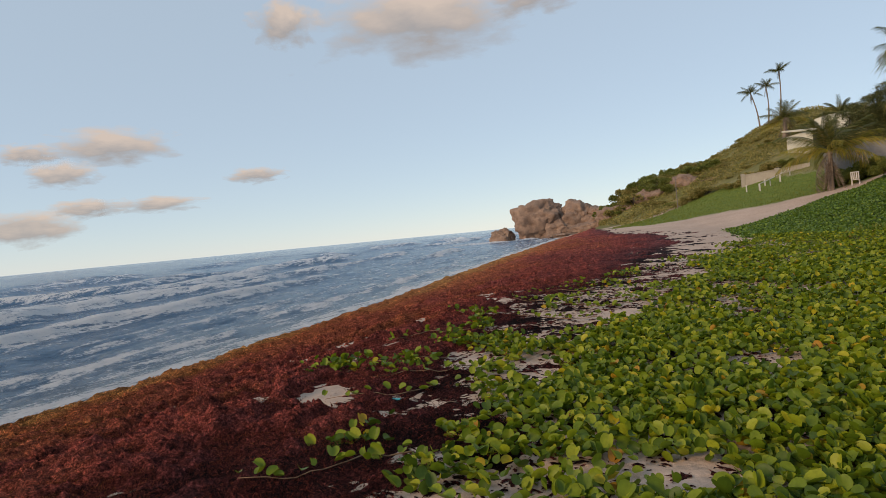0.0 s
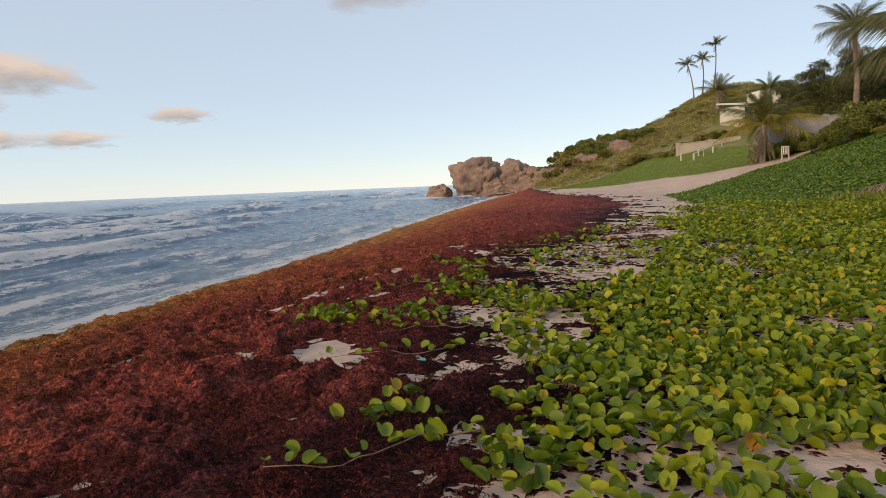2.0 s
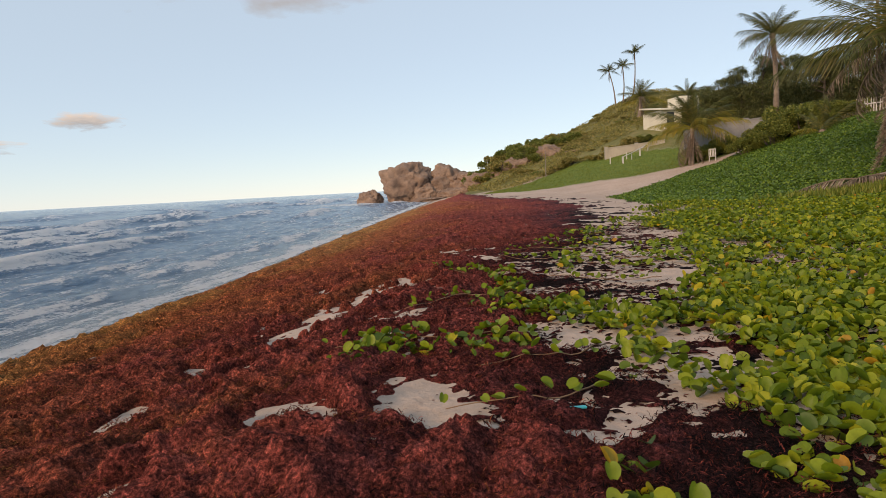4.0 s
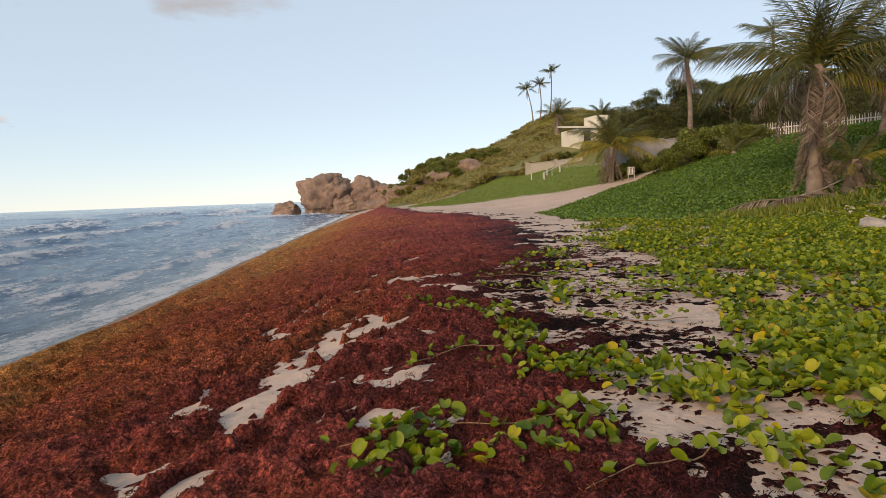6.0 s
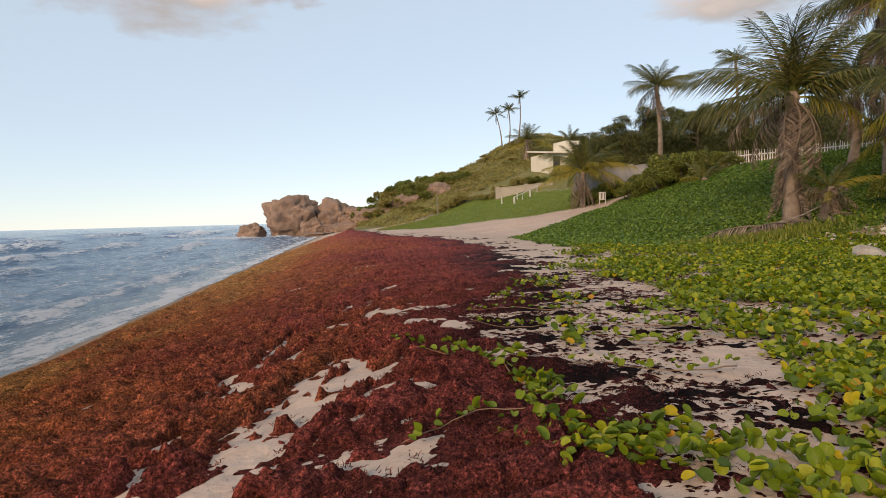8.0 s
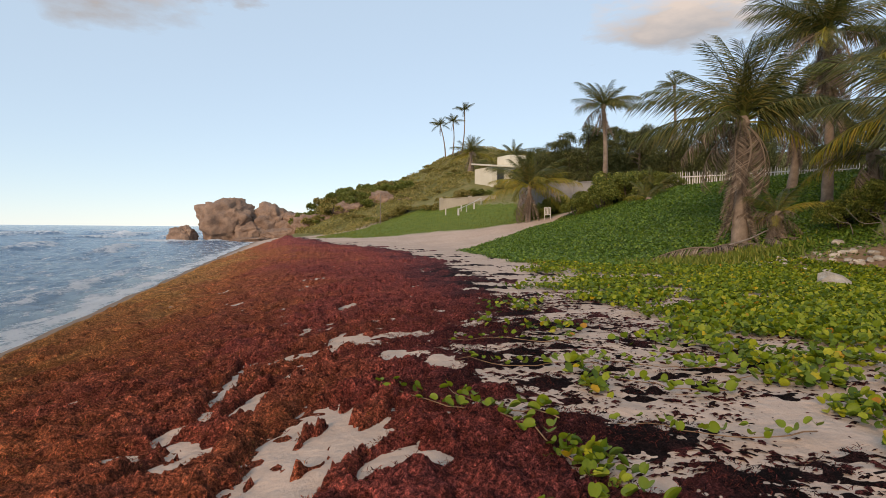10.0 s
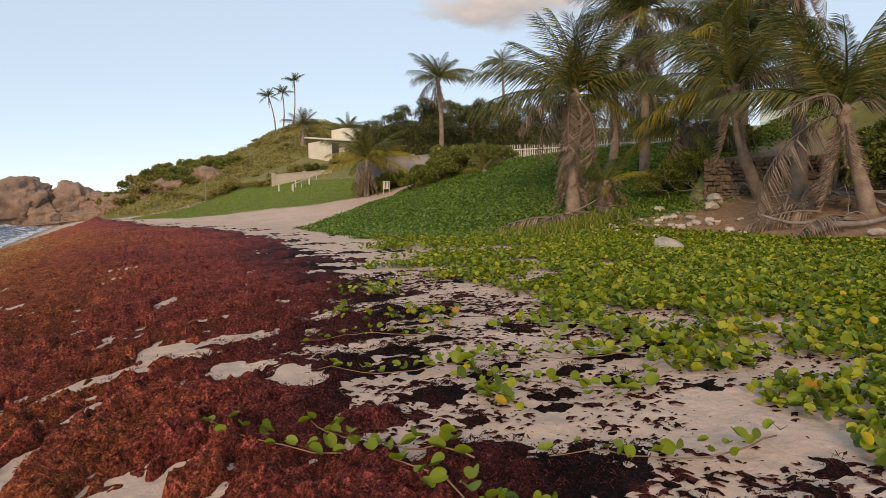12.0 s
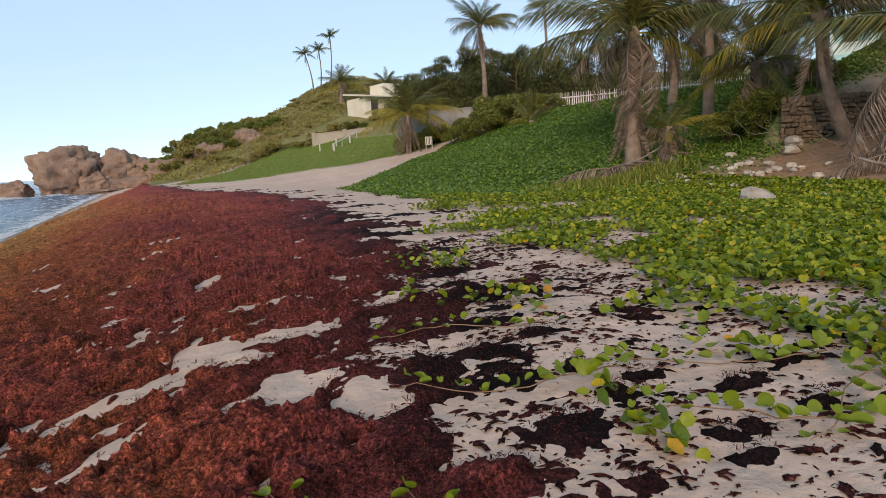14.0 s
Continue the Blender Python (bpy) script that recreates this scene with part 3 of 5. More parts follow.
def grid(xs, ys):
    X, Y = np.meshgrid(xs, ys)
    idx = np.arange(X.size).reshape(X.shape)
    f = np.stack([idx[:-1, :-1], idx[:-1, 1:], idx[1:, 1:], idx[1:, :-1]], -1).reshape(-1, 4)
    return X.ravel(), Y.ravel(), f


gx = axis([(-8.8, 5, 0.1, 1.0), (5, 36, 0.12, 1.02), (36, 4600, 1.2, 1.16)])
gx = np.concatenate([-9 - (axis([(0, 4600, 0.3, 1.22)]))[::-1], gx])
gy = axis([(-3, 22, 0.1, 1.0), (22, 130, 0.1, 1.02), (130, 4600, 3, 1.18)])
gy = np.concatenate([-3.2 - axis([(0, 4600, 0.3, 1.25)])[::-1], gy])
X, Y, F = grid(gx, gy)
Zg = land(X, Y)
scrub = np.clip(sstep(2.2, 5.0, Zg) * sstep(50, 75, Y) * (1 - lawn(X, Y) * (Zg < 4.2)) + sstep(19, 22, X) * (1 - slope_vines(X, Y) * sstep(30, 26, X)), 0, 1)
scrub = np.maximum(scrub, sstep(82, 88, Y + 3 * (fbm(X * 0.5, Y * 0.5, 58) - 0.5)) * sstep(-9, -7, X))
grassy = np.clip(np.maximum(lawn(X, Y) * (1 - scrub), slope_vines(X, Y) * (1 - sstep(50, 75, Y))), 0, 1)
dirt = sstep(9.5, 12.5, X + (fbm(X * 0.5, Y * 0.5, 51) - 0.5) * 4) * sstep(30, 25, Y) * (1 - grassy) * sstep(21, 18, X)
wet = sstep(1.1, 0.3, X - shore(Y))
ground = new("ground", big_mesh("ground", np.stack([X, Y, Zg], -1), F, GROUND, True, grass=grassy, scrub=scrub, dirt=dirt, wet=wet))
tagged(ground, "pale pink-tan beach sand rising to a grassy hillside", "beach", kind="structure")

# ---- sea ----
sx = -7.4 - axis([(0, 55, 0.14, 1.006), (55, 4600, 1.2, 1.2)])[::-1]
sy = axis([(-4, 60, 0.3, 1.004), (60, 160, 0.5, 1.01), (160, 4700, 3, 1.2)])
sy = np.concatenate([-4.5 - axis([(0, 4600, 0.6, 1.3)])[::-1], sy])
X, Y, F = grid(sx, sy)
D = shore(Y) - X
height, foam = np.zeros_like(X), np.zeros_like(X)
for at, amp, width, seed in ((2.2, 0.09, 0.7, 1), (6.0, 0.22, 0.9, 2), (10.5, 0.4, 1.2, 3), (17, 0.5, 1.6, 4), (25, 0.6, 2.0, 5), (36, 0.65, 2.6, 6), (52, 0.7, 3.2, 7), (75, 0.7, 4.0, 8)):
    line = at + (fbm(Y * 0.05, Y * 0 + seed, 60 + seed) - 0.5) * at * 0.55 + (fbm(Y * 0.4, Y * 0 + seed, 70 + seed) - 0.5) * 1.2
    strong = sstep(0.3, 0.62, fbm(Y * 0.045 + 3 * seed, Y * 0 + 1.7 * seed, 80 + seed, 3))
    q = (D - line) / width
    height += amp * strong * np.where(q < 0, np.exp(-(q * 1.8) ** 2), np.exp(-(q * 0.75) ** 2))
    foam += strong * np.where(q < 0, np.exp(-(q * 1.1) ** 2), np.exp(-q * 1.1)) * (0.55 if at < 8 else 0.9 if at < 30 else 0.75)
foam = foam * sstep(0.4, 1.2, foam + fbm(X * 0.5, Y * 0.2, 91)) * np.interp(D, [0, 60, 130], [1, 1, 0.0])
foam += np.exp(-((D - 0.3) / 0.5) ** 2) * 0.55 + 0.23 * np.exp(-D / 14) + 0.05 * np.exp(-D / 30) + 0.9 * np.exp(-(np.hypot(X + 26, Y - 103) / 7) ** 2)
height += (fbm(X * 2.0, Y * 0.8, 94, 3) - 0.5) * 0.16 * np.interp(D, [0, 3, 30, 60], [0.2, 1, 1, 0])
height += (fbm(X * 0.7, Y * 0.35, 92) - 0.5) * 0.2 * np.interp(D, [0, 4, 80, 200], [0.15, 1, 1, 0]) + (fbm(X * 0.08, Y * 0.03, 93) - 0.5) * 0.7 * np.interp(D, [3, 30, 300, 800], [0, 1, 1, 0])
sea = new("sea", big_mesh("sea", np.stack([X, Y, SEA_Z + height], -1), F, SEA, True, foam=np.clip(foam, 0, 1.2), shallow=np.exp(-np.maximum(D, 0) / 1.6)))
tagged(sea, "blue-grey sea with white foaming breakers rolling in", "sea", kind="structure")

# ---- cast-up seaweed ----
wx = axis([(-9.0, -4.2, 0.045, 1.0), (-4.2, 0.6, 0.022, 1.0), (0.6, 7.0, 0.05, 1.02)])
wy = axis([(-7, 2.5, 0.08, 1.0), (2.5, 11, 0.024, 1.0), (11, 100, 0.03, 1.022)])
X, Y, F = grid(wx, wy)
M, T = weed_mask(X, Y), weed_tone(X, Y)
far = sstep(12, 40, Y)
across, along = 0.86 * X - 0.5 * Y, 0.5 * X + 0.86 * Y
thick = sstep(0, 0.3, M) * (0.03 + 0.11 * (fbm(across * 2.2, along * 1.0, 104, 4) - 0.45) + 0.045 * fbm(X * 1.6, Y * 1.6, 101) + 0.15 * (fbm(X * 6, Y * 6, 102, 3) - 0.4) + 0.05 * (fbm(X * 17, Y * 17, 103, 2) - 0.4) + 0.05 * far)
thick = thick * np.interp(T, [0.7, 0.95], [1.0, 0.4])
Zw = land(X, Y) + np.where(M < 0, np.maximum(M * 0.5, -0.06), 0) + thick + sstep(0.02, 0.2, M) * np.interp(T, [0.7, 0.95], [1.0, 0.5]) * (rng.random(X.size) - 0.5) * 0.035
keep = (M[F] > -0.005).any(1)
used = np.unique(F[keep])
remap = np.full(X.size, -1)
remap[used] = np.arange(used.size)
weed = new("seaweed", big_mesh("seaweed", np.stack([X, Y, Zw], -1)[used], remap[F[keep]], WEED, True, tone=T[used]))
tagged(weed, "thick mat of red-brown sargassum washed up on the sand", "seaweed", kind="stuff")

# loose curls of weed that stand off the mat
n = 250000
px, py = rng.uniform(-6.5, 0.6, n), 2.2 + 14 * rng.random(n) ** 1.5
ok = weed_mask(px, py) > 0.07
px, py = px[ok], py[ok]
n = px.size
curl = [(-0.5, 0, 0), (0.5, 0, 0), (-0.5, 0.4, 0.22), (0.5, 0.4, 0.22), (-0.4, 0.8, 0.2), (0.4, 0.8, 0.2), (0, 1.05, -0.05), (0, 1.05, -0.05)]
length = rng.uniform(0.014, 0.042, n)
size = np.stack([rng.uniform(0.003, 0.006, n), length, length], -1)
V, F = spread(curl, [(0, 1, 3, 2), (2, 3, 5, 4), (4, 5, 7, 6)], np.stack([px, py, land(px, py) + 0.035 + 0.03 * fbm(px * 1.6, py * 1.6, 101)], -1),
              rng.uniform(0, 6.28, n), rng.uniform(-0.3, 0.7, n), rng.uniform(-0.8, 0.8, n), size)
# crumbs of weed strewn over the sand
cx, cy = rng.uniform(-2.5, 4, 60000), rng.uniform(2, 18, 60000)
m0 = weed_mask(cx, cy)
ok = (m0 < 0.0) & (rng.random(cx.size) < np.exp(m0 * 9) * 0.3)
cx, cy = cx[ok], cy[ok]
cl = rng.uniform(0.008, 0.03, cx.size)
CV, CF = spread(curl, [(0, 1, 3, 2), (2, 3, 5, 4), (4, 5, 7, 6)], np.stack([cx, cy, land(cx, cy) + 0.003], -1), rng.uniform(0, 6.28, cx.size), rng.uniform(-0.2, 0.2, cx.size), rng.uniform(-0.3, 0.3, cx.size), np.stack([cl * 0.35, cl, cl * 0.4], -1))
tagged(new("seaweed_crumbs", big_mesh("seaweed_crumbs", CV, CF, WEED, False, tone=np.repeat(rng.uniform(0.7, 1.0, cx.size), len(curl)))), "dark crumbs of dry seaweed strewn on sand", "seaweed", kind="stuff")
# small dark clumps between the crumbs
tuft = [(0, 0, 1), (1, 0.1, 0), (0.45, 0.5, 0.3), (0.15, 1.05, 0), (-0.4, 0.55, 0.35), (-1.1, 0.25, 0), (-0.5, -0.3, 0.3), (-0.35, -0.95, 0), (0.3, -0.45, 0.35), (0.8, -0.7, 0)]
kx, ky = rng.uniform(-1.6, 5, 60000), rng.uniform(2, 17, 60000)
m0 = weed_mask(kx, ky)
ok = (m0 < 0.02) & (rng.random(kx.size) < 0.9 * sstep(0.27, 0.6, fbm(kx * 2.2, ky * 2.6, 55, 4)) * np.exp(np.maximum(m0, -0.5) * 3) * sstep(5.0, 2.5, kx))
kx, ky = kx[ok], ky[ok]
ks = 0.006 + 0.034 * rng.random(kx.size) ** 2.6
KV, KF = spread(tuft, [(0, k, k % 9 + 1) for k in range(1, 10)], np.stack([kx, ky, land(kx, ky) + 0.002], -1), rng.normal(0, 0.7, kx.size), rng.uniform(-0.15, 0.15, kx.size), rng.uniform(-0.15, 0.15, kx.size), np.stack([ks * rng.uniform(1.0, 2.2, kx.size), ks * rng.uniform(0.5, 1.0, kx.size), ks * 0.5], -1))
tagged(new("seaweed_clumps", big_mesh("seaweed_clumps", KV, KF, WEED, False, tone=np.repeat(rng.uniform(0.85, 1.0, kx.size), len(tuft)))), "small dark clumps of dry seaweed on sand", "seaweed", kind="stuff")
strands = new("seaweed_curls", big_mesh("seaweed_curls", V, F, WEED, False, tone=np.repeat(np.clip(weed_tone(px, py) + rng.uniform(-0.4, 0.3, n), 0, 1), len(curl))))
tagged(strands, "loose red-brown curls of dry seaweed on the mat", "seaweed", kind="stuff")

# ---- beach creeper ----
LEAF = [(0, 0, 0), (0, 0.5, -0.1), (0, 0.93, -0.03), (-0.36, 0.12, 0.08), (-0.52, 0.55, 0.16), (-0.27, 1.0, 0.06), (0.36, 0.12, 0.08), (0.52, 0.55, 0.16), (0.27, 1.0, 0.06)]
LEAF_F = [(0, 1, 3), (3, 1, 4), (4, 1, 5), (5, 1, 2), (0, 6, 1), (6, 7, 1), (7, 8, 1), (8, 2, 1)]
# the same leaf with a rounder rim and a deeper fold, for those close by
ROUND, ROUND_F = [(0, 0.03, 0), (0, 0.45, -0.12), (0, 0.92, -0.05)], []
for side in (-1, 1):
    rim = [(0.22, -0.03, 0.1), (0.39, 0.17, 0.23), (0.46, 0.45, 0.31), (0.43, 0.73, 0.27), (0.3, 0.95, 0.16), (0.13, 1.02, 0.03)]
    first = len(ROUND)
    ROUND += [(side * x, y, z) for x, y, z in rim]
    ring = [0, *range(first, first + 6), 2]
    for a, b in zip(ring, ring[1:]):
        ROUND_F.append((1, b, a) if side < 0 else (1, a, b))


def leaf_field(name, px, py, low, high, small, large, material, label, shape=None):
    n = px.size
    z = land(px, py) + rng.uniform(low, high, n)
    shape = shape or (LEAF, LEAF_F)
    s = rng.uniform(small, large, n)
    V, F = spread(*shape, np.stack([px, py, z], -1), rng.uniform(0, 6.28, n), rng.normal(0.15, 0.5, n), rng.normal(0, 0.5, n), np.stack([s, s, s], -1))
    ob = new(name, big_mesh(name, V, F, material, True))
    return tagged(ob, label, "creeper", kind="stuff")


n = 340000
px, py = rng.uniform(-3.2, 13, n), -2.0 + 30 * rng.random(n) ** 1.25
dens = vine_density(px, py)
ok = rng.random(n) < dens * np.interp(py, [0, 8, 16, 28], [0.9, 0.9, 0.75, 0.7])
px, py = px[ok], py[ok]
big = np.interp(py, [8, 28], [1.0, 1.5])
near = py < 9
leaf_field("beach_creeper", px[near], py[near], 0.02, 0.1, 0.05, 0.088, VINE, "green beach morning glory creeping over sand and seaweed", (ROUND, ROUND_F))
leaf_field("beach_creeper", px[~near], py[~near], 0.03, 0.12, 0.06, 0.095, VINE, "dense green beach morning glory carpet below the dune")

n = 300000
px, py = rng.uniform(4, 34, n), rng.uniform(22, 57, n)
ok = rng.random(n) < slope_vines(px, py) * 0.95
px, py = px[ok], py[ok]
leaf_field("slope_creeper", px, py, 0.0, 0.09, 0.08, 0.14, SLOPE, "dense dark green creeper covering the dune slope", ([(0, 0, 0), (-0.5, 0.5, 0.14), (0.5, 0.5, 0.14), (0, 1, 0)], [(0, 2, 1), (1, 2, 3)]))


# ---- clouds ----
def cloud(az, el, wide, tall, far=3600):
    a, e = radians(az), radians(el)
    p = Vector((math.sin(a) * math.cos(e), math.cos(a) * math.cos(e), math.sin(e))) * far
    bm = bmesh.new()
    bmesh.ops.create_grid(bm, x_segments=4, y_segments=4, size=1)
    ob = part("cloud", bm, CLOUD)
    ob.matrix_basis = look(p, (0, 0, 0)) @ Matrix.Diagonal((wide * far / 2, tall * far / 2, 1, 1))
    ob.visible_shadow = False
    tagged(ob, "soft pink-grey sunset cloud over the sea", "cloud", kind="structure")


for az, el, wide, tall in ((-19.5, 19.2, 0.42, 0.17), (-31.6, 19.4, 0.13, 0.1), (-46.2, 9.6, 0.22, 0.07), (-52, 9.1, 0.1, 0.04), (-35.1, 6.8, 0.12, 0.035), (-43.3, 4.8, 0.16, 0.035), (-48.3, 4.8, 0.13, 0.04),
                           (-53, 3.6, 0.2, 0.07), (-50, 7.5, 0.13, 0.05), (31.7, 17.3, 0.36, 0.12), (4.3, 24.5, 0.2, 0.09), (-9, 20, 0.2, 0.08), (15.3, 22.4, 0.1, 0.05)):
    cloud(az, el, wide, tall)


# ---- rocks ----
def rock_mesh(name, size, seed, material, lumps=1.0, detail=4, waist=0.0):
    """A weathered boulder: a ball pushed about by noise, undercut towards its foot."""
    bm = bmesh.new()
    bmesh.ops.create_icosphere(bm, subdivisions=detail, radius=1)
    for v in bm.verts:
        p = v.co.copy()
        k = 1 + lumps * (0.35 * noise.noise(p * 1.3 + Vector((seed, 0, 0))) + 0.2 * noise.noise(p * 3.1 + Vector((0, seed, 0))) + 0.12 * noise.noise(p * 7 + Vector((0, 0, seed))) + 0.06 * noise.noise(p * 15) + 0.03 * noise.noise(p * 31))
        q = Vector((math.copysign(abs(p.x) ** 0.9, p.x), math.copysign(abs(p.y) ** 0.9, p.y), math.copysign(abs(p.z) ** 0.85, p.z))) * k
        narrow = 1 - waist * max(0.0, min(1.0, (0.25 - q.z) / 0.8))
        v.co = Vector((q.x * size[0] * narrow, q.y * size[1] * narrow, q.z * size[2]))
    me = bpy.data.meshes.new(name)
    bm.to_mesh(me)
    bm.free()
    me.materials.append(material)
    me.polygons.foreach_set("use_smooth", np.full(len(me.polygons), detail > 3))
    return me


for x, y, z, size, seed, waist, label in ((-18.2, 106, 1.9, (4.5, 4.0, 3.6), 3.1, 0.22, "huge undercut brown coral rock standing in the surf"),
                                          (-11.7, 107, 1.5, (3.6, 3.4, 3.2), 8.7, 0.1, "rounded brown coral boulder beside the surf"),
                                          (-24.6, 105, -0.3, (2.0, 1.8, 1.5), 5.2, 0.0, "small wedge-shaped brown rock in the surf"),
                                          (-6.5, 106, 1.2, (4.6, 4.0, 2.4), 1.7, 0.0, "low brown coral ledge at the end of the beach"),
                                          (-1.5, 104, 2.4, (3.2, 3.0, 2.2), 9.4, 0.0, "brown rock outcrop under the scrub"),
                                          (2.6, 101, 3.2, (2.0, 2.0, 1.8), 6.6, 0.0, "brown rock outcrop under the scrub"),
                                          (-14.8, 104, 0.2, (2.4, 2.0, 1.6), 7.3, 0.0, "low brown coral ledge at the end of the beach"),
                                          (-9.5, 101, -0.1, (3.0, 2.0, 1.1), 3.9, 0.0, "low brown coral ledge at the end of the beach"),
                                          (-13.5, 98, -0.75, (3.0, 3.0, 0.5), 2.2, 0.0, "low wet ledge of dark rock at the water's edge"),
                                          (-5.2, 99, 1.4, (2.6, 2.0, 1.7), 12.3, 0.0, "brown rock outcrop under the scrub"),
                                          (-2.4, 97, 1.6, (2.0, 1.6, 1.5), 14.8, 0.0, "brown rock outcrop under the scrub"),
                                          (0.6, 97, 3.2, (2.4, 1.8, 1.9), 16.1, 0.0, "pink-brown rock face below the ridge"),
                                          (5.2, 98, 5.2, (2.2, 1.6, 1.4), 18.9, 0.0, "pink-brown rock face below the ridge"),
                                          (9.0, 96, 5.0, (1.9, 1.5, 0.8), 4.4, 0.0, "bare pale sandstone outcrop on the hillside")):
    ob = new("rock", rock_mesh("rock", size, seed, ROCK, 0.9, 5, waist))
    ob.location = (x, y, z)
    tagged(ob, label, "rock")

pebble = [rock_mesh("stone", (1, 0.8, 0.6), 11.0 + 3 * k, STONE, 1.1, 2) for k in range(4)]


def stone(x, y, size, label, sink=0.25, group=""):
    ob = new("stone", pebble[int(abs(x * 37 + y * 11)) % 4])
    ob.matrix_basis = pose(x, y, z_at(x, y) + size * (0.6 - sink), rng.uniform(-15, 15), rng.uniform(-15, 15), rng.uniform(0, 360)) @ Matrix.Diagonal((size, size, size, 1))
    tagged(ob, label, "stone", group)


stone(8.75, 17.3, 0.38, "large whitish limestone block lying in the creeper")
stone(3.08, 5.3, 0.17, "pale buff stone half hidden in the creeper")
for k in range(22):
    stone(12.3 + rng.normal(0, 0.7), 24.0 + rng.normal(0, 0.8), rng.uniform(0.05, 0.15), "small whitish limestone rubble below the palms", 0.25, "rubble heap")
for k in range(30):
    stone(13.8 + rng.normal(0, 1.0), 22.3 + rng.normal(0, 0.8), rng.uniform(0.05, 0.18), "small whitish limestone rubble below the palms", 0.25, "rubble heap")
for k in range(18):
    stone(rng.uniform(8, 16), rng.uniform(16.5, 22), rng.uniform(0.06, 0.16), "loose pale pebble on the sandy bank", 0.2, "loose pebbles")
for x, y, s in ((17.3, 23.4, 0.35), (16.2, 22.6, 0.3), (15.3, 24.3, 0.25), (13.9, 15.5, 0.2)):
    stone(x, y, s, "flat buff rock lying on the bare earth", 0.2, "bank rocks")


# ---- palms ----
def frond_mesh(name, rise, droop, hang, material, pairs=46, ragged=0.0, seed=0, broad=1.0):
    """One feather frond, 1 m long along y: a tapered rib that arches, with two rows of hanging leaflets."""
    r = np.random.default_rng(seed)
    verts, faces = [], []

    def rib(s):
        return np.array([0, s * (1 - 0.12 * droop * s), rise * s - droop * s * s])

    steps = np.linspace(0, 1, 12)
    for i, s in enumerate(steps):
        w = 0.016 * (1 - s) + 0.003
        p = rib(s)
        verts += [p + (-w, 0, 0), p + (w, 0, 0), p + (0, 0, w)]
        if i:
            a = 3 * (i - 1)
            for j in range(3):
                k = (j + 1) % 3
                faces += [(a + j, a + k, a + 3 + k), (a + j, a + 3 + k, a + 3 + j)]
    for side in (-1, 1):
        for i in range(pairs):
            if r.random() < ragged:
                continue
            s = 0.14 + 0.85 * (i + 0.5 * r.random()) / pairs
            p, ahead = rib(s), rib(s + 0.02) - rib(s)
            ahead = ahead / np.linalg.norm(ahead)
            size = 0.26 * (0.45 + 0.55 * np.sin(np.pi * min(1, 0.12 + s * 0.85))) * r.uniform(0.8, 1.1)
            out = np.array([side, 0, 0]) * 0.85 + ahead * (0.45 + 0.5 * s) + np.array([0, 0, 0.18 - hang * 0.6])
            out = out / np.linalg.norm(out)
            w = ahead * r.uniform(0.0045, 0.0085) * broad
            m = p + out * size * 0.5
            tip = p + out * size * 0.9 + np.array([r.normal(0, 0.015), r.normal(0, 0.015), -size * hang * r.uniform(0.5, 1.0)])
            b = len(verts)
            verts += [p - w * 0.6, p + w * 0.6, m - w + (0, 0, -0.04 * hang * size), m + w + (0, 0, -0.04 * hang * size), tip]
            faces += [(b, b + 1, b + 3), (b, b + 3, b + 2), (b + 2, b + 3, b + 4)]
    return big_mesh(name, verts, faces, material, False)


FR_UP = [frond_mesh("frond", 0.14, 0.42, 0.7, PALM, seed=k) for k in (1, 2)]
FR_MID = [frond_mesh("frond", 0.26, 0.6, 1.0, PALM, seed=k) for k in (3, 4, 5)]
FR_LOW = [frond_mesh("frond", 0.2, 0.6, 0.8, PALM, 46, 0.12, seed=k) for k in (6, 7)]
FR_YEL = [frond_mesh("frond", 0.22, 0.55, 0.8, PALM_YELLOW, 46, 0.12, seed=k) for k in (8, 9)]
FR_DRY = [frond_mesh("dry_frond", 0.3, 0.6, 0.9, PALM_DEAD, 44, 0.3, seed=k) for k in (13, 14, 15)]
FR_DEAD = [frond_mesh("dead_frond", 0.05, 0.4, 1.0, PALM_DEAD, 54, 0.25, seed=k, broad=1.2) for k in (10, 11, 12)]


